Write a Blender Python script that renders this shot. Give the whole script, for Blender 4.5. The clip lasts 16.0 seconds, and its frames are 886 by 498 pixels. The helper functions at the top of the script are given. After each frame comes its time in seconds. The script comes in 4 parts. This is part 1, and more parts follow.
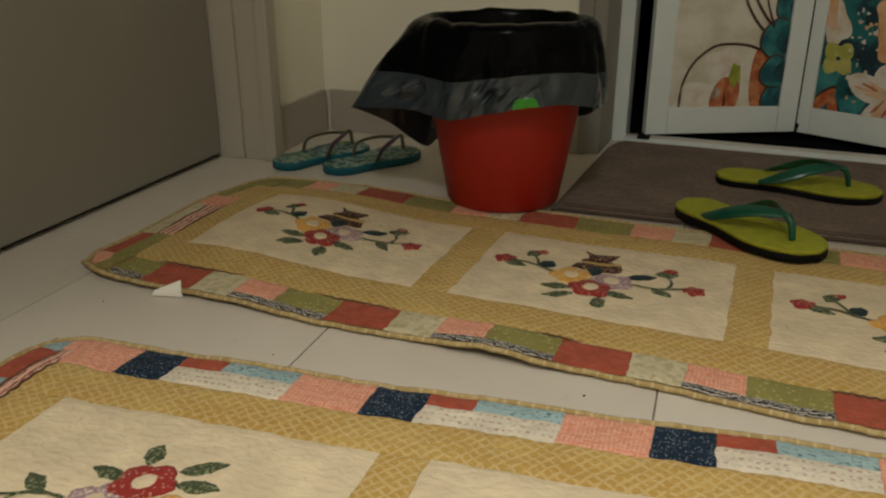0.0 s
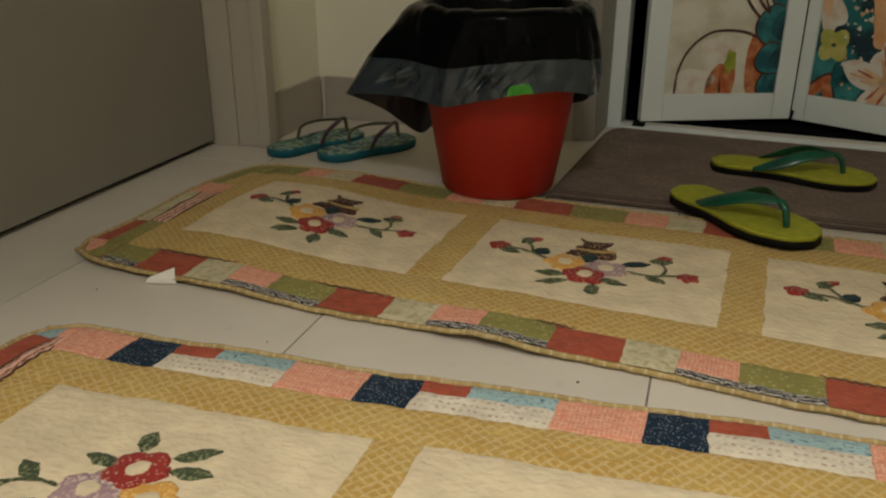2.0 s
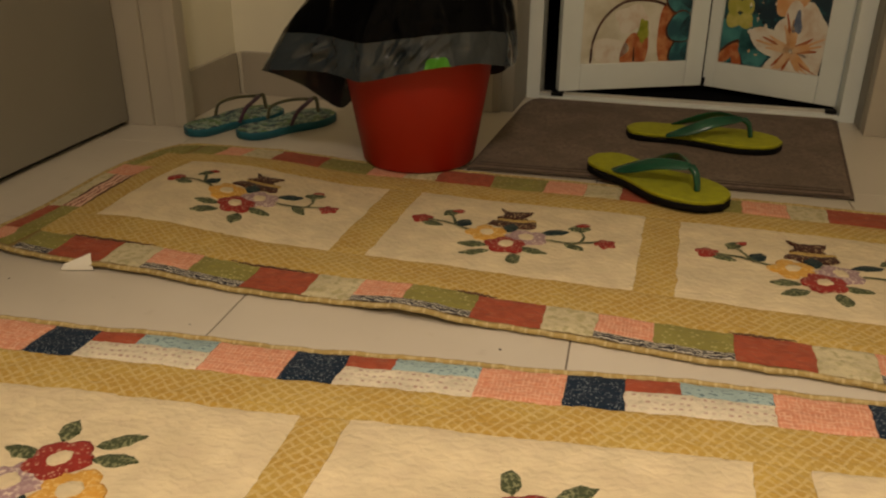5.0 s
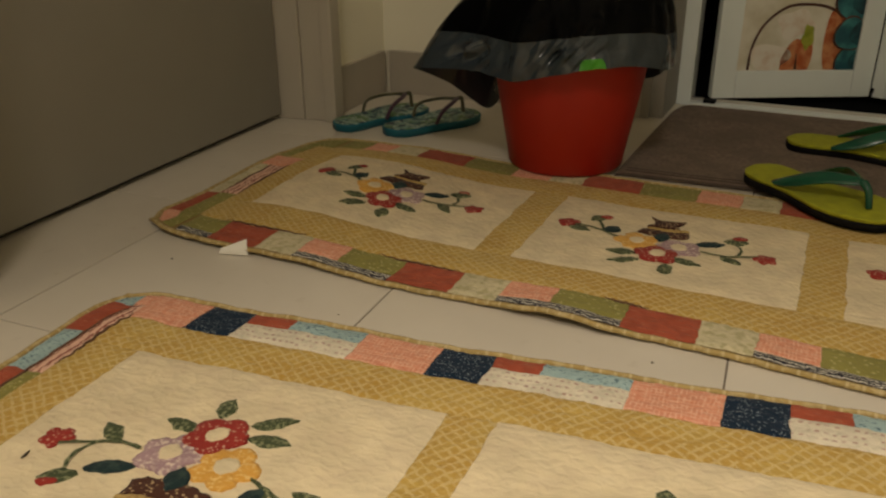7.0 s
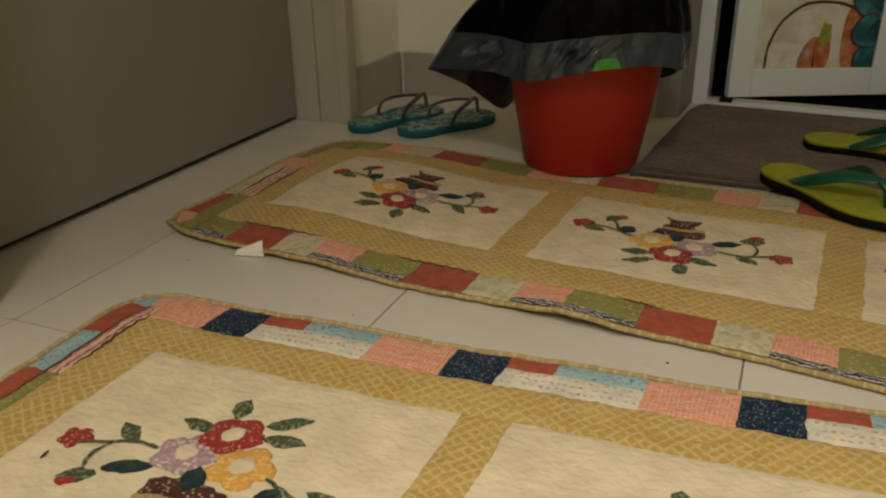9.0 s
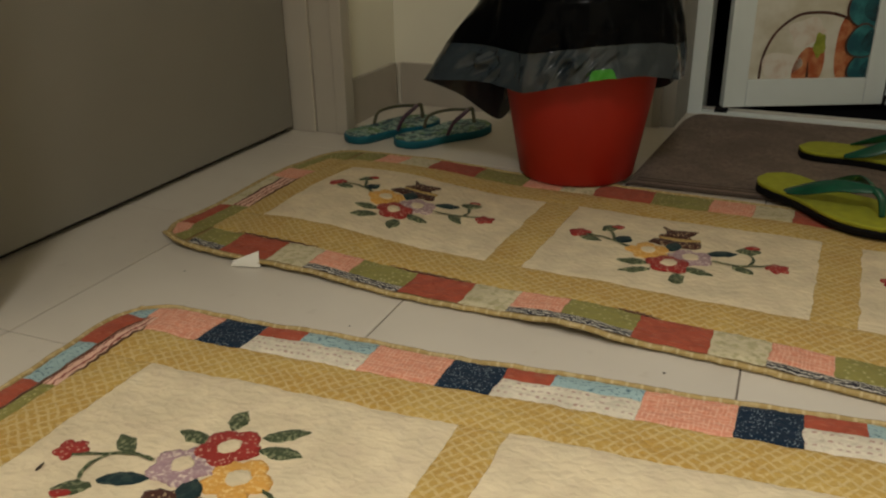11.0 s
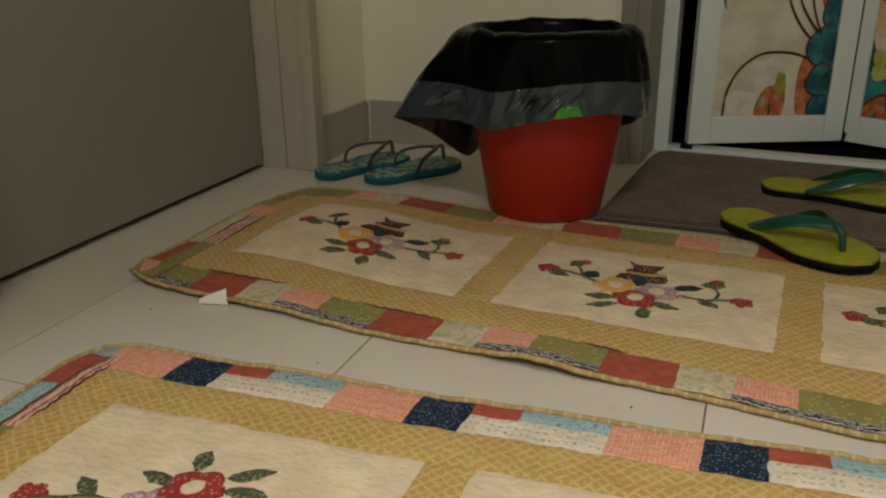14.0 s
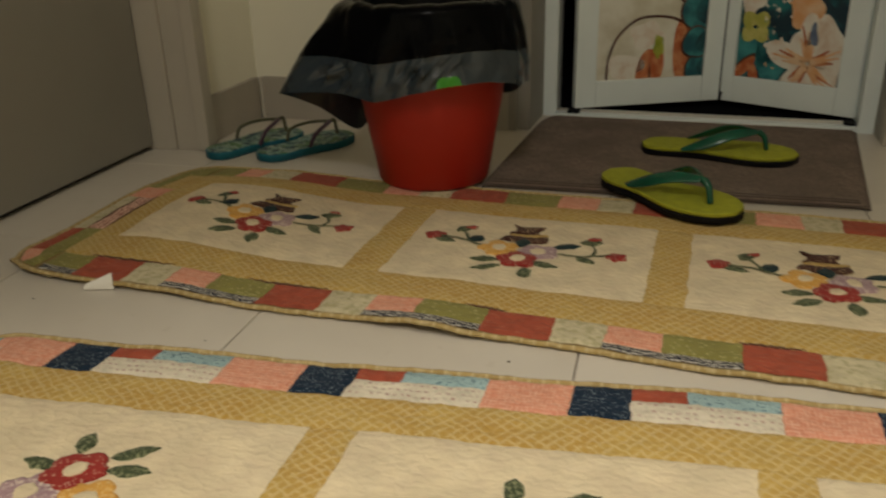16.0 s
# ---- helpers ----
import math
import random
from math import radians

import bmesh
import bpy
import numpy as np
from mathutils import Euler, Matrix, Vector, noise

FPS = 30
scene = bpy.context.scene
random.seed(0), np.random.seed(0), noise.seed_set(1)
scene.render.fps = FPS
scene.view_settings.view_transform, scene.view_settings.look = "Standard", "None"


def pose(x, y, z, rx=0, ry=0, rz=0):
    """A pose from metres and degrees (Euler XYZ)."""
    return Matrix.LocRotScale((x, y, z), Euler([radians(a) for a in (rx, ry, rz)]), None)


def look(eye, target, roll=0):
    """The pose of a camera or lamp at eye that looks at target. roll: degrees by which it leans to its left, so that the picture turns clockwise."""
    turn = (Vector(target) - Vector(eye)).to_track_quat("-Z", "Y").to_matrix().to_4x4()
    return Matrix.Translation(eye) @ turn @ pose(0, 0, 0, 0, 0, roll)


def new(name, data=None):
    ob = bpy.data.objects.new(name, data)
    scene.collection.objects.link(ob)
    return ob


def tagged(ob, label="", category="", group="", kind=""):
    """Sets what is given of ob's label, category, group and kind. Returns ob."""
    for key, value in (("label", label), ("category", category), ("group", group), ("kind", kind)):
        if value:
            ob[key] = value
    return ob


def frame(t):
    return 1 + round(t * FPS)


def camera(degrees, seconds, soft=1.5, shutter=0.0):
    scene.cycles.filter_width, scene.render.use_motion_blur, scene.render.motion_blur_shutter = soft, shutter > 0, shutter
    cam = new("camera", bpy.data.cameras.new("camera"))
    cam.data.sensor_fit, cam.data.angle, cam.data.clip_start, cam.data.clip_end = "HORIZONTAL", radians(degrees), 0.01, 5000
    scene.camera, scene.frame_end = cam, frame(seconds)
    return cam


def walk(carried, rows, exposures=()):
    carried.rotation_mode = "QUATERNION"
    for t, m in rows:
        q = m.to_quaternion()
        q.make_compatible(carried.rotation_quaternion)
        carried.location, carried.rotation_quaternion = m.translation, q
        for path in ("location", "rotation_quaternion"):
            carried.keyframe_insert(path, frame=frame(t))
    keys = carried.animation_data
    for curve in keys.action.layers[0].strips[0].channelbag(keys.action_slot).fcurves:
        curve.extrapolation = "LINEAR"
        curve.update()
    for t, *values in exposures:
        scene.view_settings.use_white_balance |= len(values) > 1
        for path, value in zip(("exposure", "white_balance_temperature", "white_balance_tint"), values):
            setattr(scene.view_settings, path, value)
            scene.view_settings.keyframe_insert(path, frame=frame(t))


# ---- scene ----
cam = camera(57.00, 16.0, soft=2.2, shutter=0.5)
PATH = [
    (0, pose(0.0198, -0.0269, 0.4606, 68.600, -0.135, 18.368)),
    (0.5, pose(0.0200, -0.0271, 0.4608, 68.680, -0.215, 18.345)),
    (1, pose(0.0201, -0.0262, 0.4598, 68.729, -0.273, 18.210)),
    (1.5, pose(0.0201, -0.0263, 0.4598, 68.676, -0.245, 18.194)),
    (2, pose(0.0221, -0.0255, 0.4595, 67.732, -0.195, 18.104)),
    (2.5, pose(0.0256, -0.0269, 0.4568, 67.167, 0.370, 17.076)),
    (3, pose(0.0275, -0.0292, 0.4608, 66.569, 0.040, 15.584)),
    (3.5, pose(0.0371, -0.0283, 0.4613, 65.946, 0.959, 13.251)),
    (3.7, pose(0.0385, -0.0257, 0.4592, 66.106, 0.392, 11.659)),
    (5.8, pose(0.0235, -0.0335, 0.4672, 65.041, -1.153, 15.376)),
    (6, pose(0.0172, -0.0286, 0.4634, 64.666, -0.767, 16.771)),
    (6.5, pose(0.0071, -0.0255, 0.4545, 65.058, -0.108, 19.993)),
    (7, pose(-0.0015, -0.0289, 0.4552, 66.142, 0.268, 21.867)),
    (7.5, pose(0.0007, -0.0306, 0.4579, 66.732, 0.941, 23.056)),
    (8, pose(0.0014, -0.0288, 0.4571, 66.465, 0.786, 22.508)),
    (8.5, pose(0.0009, -0.0307, 0.4573, 66.723, 0.766, 22.440)),
    (9, pose(0.0016, -0.0293, 0.4560, 66.197, 0.911, 22.846)),
    (11.5, pose(0.0019, -0.0292, 0.4568, 66.970, 0.991, 22.482)),
    (12, pose(0.0036, -0.0284, 0.4570, 66.974, 1.155, 22.473)),
    (12.5, pose(0.0062, -0.0303, 0.4597, 67.515, 1.015, 22.316)),
    (13, pose(0.0083, -0.0307, 0.4605, 68.378, 1.109, 22.231)),
    (13.5, pose(0.0111, -0.0325, 0.4604, 69.302, 0.944, 21.739)),
    (14, pose(0.0096, -0.0295, 0.4581, 69.371, 0.569, 20.754)),
    (14.5, pose(0.0113, -0.0289, 0.4577, 68.771, 0.752, 20.862)),
    (15, pose(0.0145, -0.0286, 0.4587, 68.362, 0.705, 20.017)),
    (15.5, pose(0.0289, -0.0289, 0.4574, 68.469, 1.193, 17.814)),
    (16, pose(0.0625, -0.0408, 0.4621, 67.377, 1.422, 14.400)),
]
EXPOSURES = [(0, 0, 6500, 10), (2.5, 0.03, 6550, 10), (3.0, -0.06, 6700, 10), (3.5, 0.03, 6950, 11), (5.8, -0.02, 9500, 22), (6.5, -0.12, 8700, 17), (7.0, -0.08, 7700, 13),
             (7.6, -0.04, 7400, 11), (9.0, -0.04, 6950, 10), (11.5, 0, 6550, 10), (13.0, -0.06, 6500, 10), (15.0, 0.0, 6450, 10), (16.0, 0.0, 6850, 10)]
walk(cam, PATH, EXPOSURES)

# ---- light ----
world = bpy.data.worlds.new("world")
world.use_nodes = True
scene.world = world
world.node_tree.nodes["Background"].inputs[0].default_value = (0.9, 0.75, 0.55, 1)
world.node_tree.nodes["Background"].inputs[1].default_value = 0.02
scene.view_settings.exposure = 0.0


def lamp(name, place, target, size, power, colour, spread=180):
    data = bpy.data.lights.new(name, "AREA")
    data.shape, data.size, data.energy, data.color = "DISK", size, power, colour
    data.spread = radians(spread)
    ob = new(name, data)
    ob.matrix_world = look(place, target)
    return ob


LAMP_AT = (0.14, -1.15, 2.36)
lamp("ceiling_lamp", LAMP_AT, (0.14, -1.14, 0), 0.45, 23.8, (1.0, 0.97, 0.93))
# added lamp without a known source, brightens the near rug
FILL_AT = (0.10, 0.10, 2.385)
lamp("near_rug_fill_lamp", FILL_AT, (0.10, 0.11, 0), 0.10, 2.65, (1.0, 0.96, 0.90), 52)


# ---- materials ----
class Nodes:
    """Short notation for node materials."""

    def __init__(self, name, rough=0.6, coords="Object"):
        self.m = bpy.data.materials.new(name)
        self.m.use_nodes = True
        self.t = self.m.node_tree
        self.b = self.t.nodes["Principled BSDF"]
        self.b.inputs["Roughness"].default_value = rough
        self.v = self.t.nodes.new("ShaderNodeTexCoord").outputs[coords]

    def put(self, socket, value):
        if hasattr(value, "is_output"):
            self.t.links.new(value, socket)
        elif isinstance(value, (tuple, list)) and len(value) == 3 and socket.type == "RGBA":
            socket.default_value = (*value, 1)
        else:
            socket.default_value = value

    def node(self, kind, out=0, **ins):
        n = self.t.nodes.new("ShaderNode" + kind)
        for k, value in ins.items():
            key = int(k[1:]) if k[0] == "i" and k[1:].isdigit() else k
            self.put(n.inputs[key], value)
        return n.outputs[out]

    def math(self, op, a, b=0.0):
        n = self.t.nodes.new("ShaderNodeMath")
        n.operation = op
        self.put(n.inputs[0], a)
        self.put(n.inputs[1], b)
        return n.outputs[0]

    def noise(self, scale, detail=3.0, vec=None, out=0, rough=0.5):
        return self.node("TexNoise", out, Vector=self.v if vec is None else vec, Scale=scale, Detail=detail, Roughness=rough)

    def turn(self, degrees=0, stretch=(1, 1, 1), vec=None):
        return self.node("Mapping", 0, Vector=self.v if vec is None else vec, Rotation=(0, 0, radians(degrees)), Scale=stretch)

    def mix(self, fac, a, b):
        n = self.t.nodes.new("ShaderNodeMix")
        n.data_type = "RGBA"
        self.put(n.inputs[0], fac)
        self.put(n.inputs[6], a)
        self.put(n.inputs[7], b)
        return n.outputs[2]

    def step(self, value, lo, hi):
        n = self.t.nodes.new("ShaderNodeMapRange")
        n.interpolation_type = "SMOOTHSTEP"
        self.put(n.inputs[0], value)
        n.inputs[1].default_value, n.inputs[2].default_value = lo, hi
        return n.outputs[0]

    def axis(self, k, vec=None):
        return self.node("SeparateXYZ", k, Vector=self.v if vec is None else vec)

    def lines(self, k, period, width, vec=None):
        """1 on lines across axis k, a period apart, width a share of the period."""
        f = self.math("FRACT", self.math("MULTIPLY", self.axis(k, vec), 1.0 / period))
        d = self.math("ABSOLUTE", self.math("SUBTRACT", f, 0.5))
        return self.step(self.math("SUBTRACT", 0.5, d), width * 0.62, width * 0.38)

    def dots(self, scale, lo, hi):
        n = self.t.nodes.new("ShaderNodeTexVoronoi")
        self.put(n.inputs["Vector"], self.v)
        n.inputs["Scale"].default_value = scale
        return self.step(n.outputs["Distance"], hi, lo)

    def done(self, colour, bump=None, depth=0.001, strength=0.6):
        self.put(self.b.inputs["Base Color"], colour)
        if bump is not None:
            n = self.t.nodes.new("ShaderNodeBump")
            n.inputs["Strength"].default_value = strength
            n.inputs["Distance"].default_value = depth
            self.put(n.inputs["Height"], bump)
            self.t.links.new(n.outputs[0], self.b.inputs["Normal"])
        return self.m


def fabric(name, base, alt, pattern, quilt=0.5):
    """Quilting cotton: UV in metres along the rug."""
    s = Nodes(name, 0.92, "UV")
    s.b.inputs["Sheen Weight"].default_value = 0.08
    s.b.inputs["Specular IOR Level"].default_value = 0.2
    wear = s.noise(22, 4)
    col = s.mix(s.step(wear, 0.3, 0.75), tuple(c * 0.88 for c in base), tuple(min(1, c * 1.08) for c in base))
    if pattern == "lattice":
        # soft pale basket-weave threads, broken and uneven
        v1 = s.turn(38, vec=s.node("VectorMath", 0, i0=s.v, i1=s.node("CombineXYZ", 0, X=s.math("MULTIPLY", s.noise(120, 2), 0.0025), Y=s.math("MULTIPLY", s.noise(140, 2), 0.0025))))
        a = s.math("MULTIPLY", s.lines(0, 0.0105, 0.30, v1), s.step(s.noise(75, 2), 0.30, 0.50))
        b = s.math("MULTIPLY", s.lines(1, 0.0090, 0.30, v1), s.step(s.noise(85, 2), 0.32, 0.52))
        fac = s.math("ADD", s.math("MULTIPLY", s.math("MAXIMUM", a, b), 0.44), s.math("MULTIPLY", s.step(s.noise(330, 3), 0.45, 0.75), 0.22))
        col = s.mix(s.step(s.noise(14, 4), 0.35, 0.7), col, tuple(c * k for c, k in zip(base, (0.90, 0.82, 0.70))))
    elif pattern == "check":
        a = s.math("MULTIPLY", s.lines(0, 0.0046, 0.38), s.step(s.noise(130, 2), 0.35, 0.6))
        b = s.math("MULTIPLY", s.lines(1, 0.0052, 0.38), s.step(s.noise(110, 2), 0.35, 0.6))
        col = s.mix(s.step(s.noise(160, 3), 0.45, 0.7), col, tuple(c * k for c, k in zip(base, (0.92, 0.80, 0.72))))
        fac = s.math("MULTIPLY", s.math("MAXIMUM", a, b), 0.75)
    elif pattern == "dots":
        fac = s.math("MULTIPLY", s.dots(340, 0.17, 0.32), 0.55)
    elif pattern == "middots":
        fac = s.math("MULTIPLY", s.dots(230, 0.24, 0.36), 0.85)
    elif pattern == "bigdots":
        fac = s.math("MULTIPLY", s.dots(150, 0.2, 0.32), 0.8)
    elif pattern == "streak":
        fac = s.math("MULTIPLY", s.step(s.noise(1, 3, s.turn(86, (60, 420, 1))), 0.54, 0.74), 0.45)
        col = s.mix(s.step(s.noise(55, 4), 0.4, 0.7), col, tuple(c * 0.78 for c in base))
    elif pattern == "rows":
        wav = s.node("VectorMath", 0, i0=s.v, i1=s.node("CombineXYZ", 0, X=s.math("MULTIPLY", s.noise(70, 2), 0.006), Y=s.math("MULTIPLY", s.noise(55, 2), 0.007)))
        r = s.math("MULTIPLY", s.lines(1, 0.0098, 0.30, wav), s.lines(0, 0.0076, 0.5, wav))
        col = s.mix(s.math("MULTIPLY", s.step(s.noise(120, 3), 0.5, 0.7), 0.5), col, (0.50, 0.47, 0.34))
        fac = s.math("MULTIPLY", s.math("MULTIPLY", r, s.step(s.noise(90, 2), 0.36, 0.56)), 0.80)
    elif pattern == "dashes":
        r = s.math("MULTIPLY", s.step(s.noise(1, 2, s.turn(0, (150, 420, 1))), 0.57, 0.63), 0.85)
        fac = r
    elif pattern == "stripes":
        vec = s.node("VectorMath", 0, i0=s.v, i1=s.node("CombineXYZ", 0, Y=s.math("MULTIPLY", s.noise(150, 2), 0.0085)))
        fac = s.math("MULTIPLY", s.lines(1, 0.0040, 0.42, vec), s.step(s.noise(140, 2), 0.30, 0.5))
    elif pattern == "long":
        vec = s.node("VectorMath", 0, i0=s.v, i1=s.node("CombineXYZ", 0, X=s.math("MULTIPLY", s.noise(130, 3), 0.009)))
        fac = s.math("MULTIPLY", s.lines(0, 0.0105, 0.30, vec), 0.95)
    elif pattern == "mottle":
        fac = s.step(s.noise(95, 4), 0.48, 0.62)
    elif pattern == "print":
        # small leafy print, light over dark
        fac = s.math("MULTIPLY", s.step(s.noise(240, 3), 0.47, 0.60), s.step(s.noise(60, 2), 0.30, 0.62))
    else:
        fac = s.math("MULTIPLY", s.step(s.noise(40, 5), 0.5, 0.8), 0.35)
    if name.startswith("gold_binding"):
        fac = s.math("MAXIMUM", s.math("MULTIPLY", fac, 0.5), s.math("MULTIPLY", s.math("MULTIPLY", s.lines(0, 0.0150, 0.20), s.step(s.noise(50, 2), 0.30, 0.5)), 0.8))
    col = s.mix(fac, col, alt)
    # stippled quilting: uneven puffs between wandering stitch lines
    bend = s.node("VectorMath", 0, i0=s.turn(0, (95, 140, 1)), i1=s.node("CombineXYZ", 0, X=s.math("MULTIPLY", s.noise(75, 2), 1.1), Y=s.math("MULTIPLY", s.noise(95, 2), 1.1)))
    cell = s.t.nodes.new("ShaderNodeTexVoronoi")
    cell.feature = "SMOOTH_F1"
    cell.inputs["Scale"].default_value, cell.inputs["Smoothness"].default_value = 1.0, 0.35
    s.put(cell.inputs["Vector"], bend)
    puff = s.math("SUBTRACT", 1.0, cell.outputs["Distance"])
    fine = s.math("ADD", s.math("MULTIPLY", s.noise(900, 1), 0.10), s.math("MULTIPLY", s.noise(210, 3), 0.28))
    h = s.math("ADD", fine, s.math("MULTIPLY", puff, 0.9 * quilt))
    if name.startswith("cream"):
        col = s.mix(s.math("MULTIPLY", s.step(s.noise(34, 5), 0.42, 0.72), 0.5), col, (0.66, 0.53, 0.36))
    return s.done(col, h, 0.0042, 0.52 if name.startswith("cream") else 0.75)


def plain(name, base, rough=0.5, scale=25, vary=0.12, bump=0.0, bscale=200, depth=0.001, metal=0.0, spec=0.5):
    s = Nodes(name, rough)
    s.b.inputs["Metallic"].default_value = metal
    s.b.inputs["Specular IOR Level"].default_value = spec
    big = s.noise(scale, 4)
    col = s.mix(big, tuple(c * (1 - vary) for c in base), tuple(min(1, c * (1 + vary)) for c in base))
    s.put(s.b.inputs["Roughness"], s.node("MapRange", 0, Value=s.noise(scale * 3, 2), i3=rough * 0.85, i4=min(1, rough * 1.15)))
    return s.done(col, s.noise(bscale, 3) if bump else None, depth, bump)


GOLD = fabric("gold_cotton", (0.52, 0.345, 0.090), (0.70, 0.56, 0.30), "lattice")
CREAM = fabric("cream_cotton", (0.735, 0.615, 0.405), (0.81, 0.705, 0.51), "plain", 0.8)
PINK = fabric("pink_check_cotton", (0.72, 0.30, 0.19), (0.80, 0.48, 0.34), "check")
NAVY = fabric("navy_dotted_cotton", (0.006, 0.020, 0.042), (0.40, 0.47, 0.50), "dots")
BRICK = fabric("brick_red_cotton", (0.40, 0.085, 0.045), (0.56, 0.24, 0.14), "streak")
WHITE = fabric("white_sprigged_cotton", (0.72, 0.645, 0.50), (0.42, 0.24, 0.20), "rows")
BLUE = fabric("light_blue_cotton", (0.33, 0.46, 0.46), (0.05, 0.11, 0.15), "dashes")
GREEN = fabric("olive_dotted_cotton", (0.27, 0.245, 0.07), (0.46, 0.42, 0.18), "bigdots")
BEIGE = fabric("beige_print_cotton", (0.60, 0.53, 0.34), (0.44, 0.39, 0.22), "mottle")
STRIPE = fabric("black_white_stripe_cotton", (0.020, 0.020, 0.030), (0.60, 0.56, 0.47), "stripes")
PINKSTRIPE = fabric("pink_red_stripe_cotton", (0.74, 0.46, 0.34), (0.24, 0.05, 0.04), "long")
BACKING = plain("dark_gold_backing_cotton", (0.30, 0.20, 0.07), 0.95, 60, 0.2, 0.3, 500)
# brown that imitates the shade in the puckered border seams
SEAM_SHADE = plain("dark_brown_seam_shade", (0.130, 0.062, 0.036), 0.95, 60, 0.3, 0.4, 400)
BINDING = fabric("gold_binding_cotton", (0.44, 0.315, 0.125), (0.62, 0.50, 0.28), "mottle", 0.2)
F_RED = fabric("red_dotted_applique", (0.32, 0.034, 0.026), (0.55, 0.30, 0.22), "middots", 0.3)
F_LILAC = fabric("lilac_applique", (0.38, 0.245, 0.265), (0.68, 0.55, 0.46), "print", 0.3)
F_YELLOW = fabric("orange_yellow_applique", (0.70, 0.36, 0.075), (0.78, 0.52, 0.20), "print", 0.3)
F_LEAF = fabric("green_leaf_applique", (0.055, 0.072, 0.034), (0.26, 0.27, 0.15), "print", 0.3)
F_DARK = fabric("dark_teal_applique", (0.012, 0.03, 0.032), (0.03, 0.055, 0.05), "mottle", 0.3)
F_BROWN = fabric("brown_dotted_applique", (0.070, 0.026, 0.016), (0.46, 0.33, 0.19), "middots", 0.3)
F_GOLD = fabric("yellow_edge_applique", (0.52, 0.36, 0.13), (0.34, 0.20, 0.07), "print", 0.3)


def tile_material():
    s = Nodes("glazed_floor_tile", 0.28)
    rnd = s.t.nodes.new("ShaderNodeObjectInfo").outputs["Random"]
    cloud = s.math("ADD", s.noise(7, 4), s.math("MULTIPLY", rnd, 0.25))
    col = s.mix(cloud, (0.58, 0.525, 0.435), (0.68, 0.625, 0.53))
    dirt = s.step(s.noise(38, 5), 0.62, 0.85)
    col = s.mix(s.math("MULTIPLY", dirt, 0.35), col, (0.42, 0.35, 0.26))
    s.put(s.b.inputs["Roughness"], s.node("MapRange", 0, Value=s.noise(30, 4), i3=0.22, i4=0.45))
    return s.done(col, s.noise(9, 2), 0.001, 0.15)


TILE = tile_material()
GROUT = plain("dark_grout", (0.20, 0.165, 0.13), 0.95, 60, 0.3, 0.4)
WALL = plain("cream_wall_paint", (0.86, 0.825, 0.675), 0.75, 5, 0.05, 0.12, 260)
DOOR = plain("grey_beige_door_laminate_and_reveal_shade", (0.265, 0.248, 0.212), 0.5, 6, 0.07, 0.06, 350)
FRAME = plain("grey_painted_frame", (0.46, 0.42, 0.345), 0.45, 9, 0.07, 0.06, 200)
SKIRT = plain("warm_grey_skirting_tile", (0.42, 0.38, 0.315), 0.4, 16, 0.1, 0.05)
GROUTWHITE = plain("pale_grout", (0.62, 0.57, 0.47), 0.9, 60, 0.15)
CEIL = plain("white_ceiling_paint", (0.80, 0.77, 0.70), 0.85, 6, 0.04)
PVC = plain("white_pvc", (0.76, 0.83, 0.82), 0.35, 14, 0.06, 0.03)
ALU = plain("aluminium", (0.62, 0.60, 0.56), 0.35, 30, 0.1, 0.05, metal=0.8)
BLACK = plain("black_rubber", (0.007, 0.007, 0.008), 0.7, 50, 0.2, 0.3, 300, spec=0.15)
# near-black in place of the missing light behind the doors
UNLIT_BLACK = plain("unlit_room_black", (0.006, 0.006, 0.007), 1.0, 5, 0.1, spec=0.0)
RED = plain("red_plastic", (0.35, 0.012, 0.004), 0.52, 8, 0.08, 0.05, 90)
YELLOW = plain("yellow_green_foam", (0.36, 0.375, 0.022), 0.8, 60, 0.35, 0.8, 420)
STRAP = plain("green_rubber_strap", (0.004, 0.082, 0.046), 0.24, 22, 0.45, 0.15)
TEAL = plain("teal_foam", (0.0, 0.12, 0.165), 0.6, 30, 0.2, 0.2)
STRAPOLIVE = plain("olive_clear_strap", (0.10, 0.095, 0.05), 0.3, 40, 0.3)
STRAPPURPLE = plain("plum_strap", (0.075, 0.03, 0.06), 0.35, 40, 0.3)
PAPER = plain("white_satin_label", (0.80, 0.77, 0.68), 0.6, 40, 0.05)
CRUMB = plain("dark_crumb", (0.05, 0.035, 0.025), 0.8, 400, 0.3)


def bag_material(name, base, rough, bump, gloss):
    s = Nodes(name, rough)
    s.b.inputs["Specular IOR Level"].default_value = gloss
    col = s.mix(s.noise(14, 3), tuple(c * 0.7 for c in base), tuple(c * 1.25 for c in base))
    fold = s.math("ABSOLUTE", s.math("SUBTRACT", s.noise(1, 2, s.turn(0, (30, 30, 14))), 0.5))
    crease = s.math("ABSOLUTE", s.math("SUBTRACT", s.noise(24, 3, s.turn(25)), 0.5))
    h = s.math("ADD", s.math("MULTIPLY", fold, 2.0), s.math("MULTIPLY", crease, 0.8))
    return s.done(col, h, 0.014, bump)


BAG = bag_material("black_bin_liner_plastic", (0.0013, 0.0016, 0.0022), 0.24, 0.10, 0.07)
BAND = bag_material("grey_hem_plastic", (0.025, 0.038, 0.050), 0.10, 0.08, 0.62)
BAGGREEN = plain("green_mark", (0.036, 0.27, 0.016), 0.5, 60, 0.1)


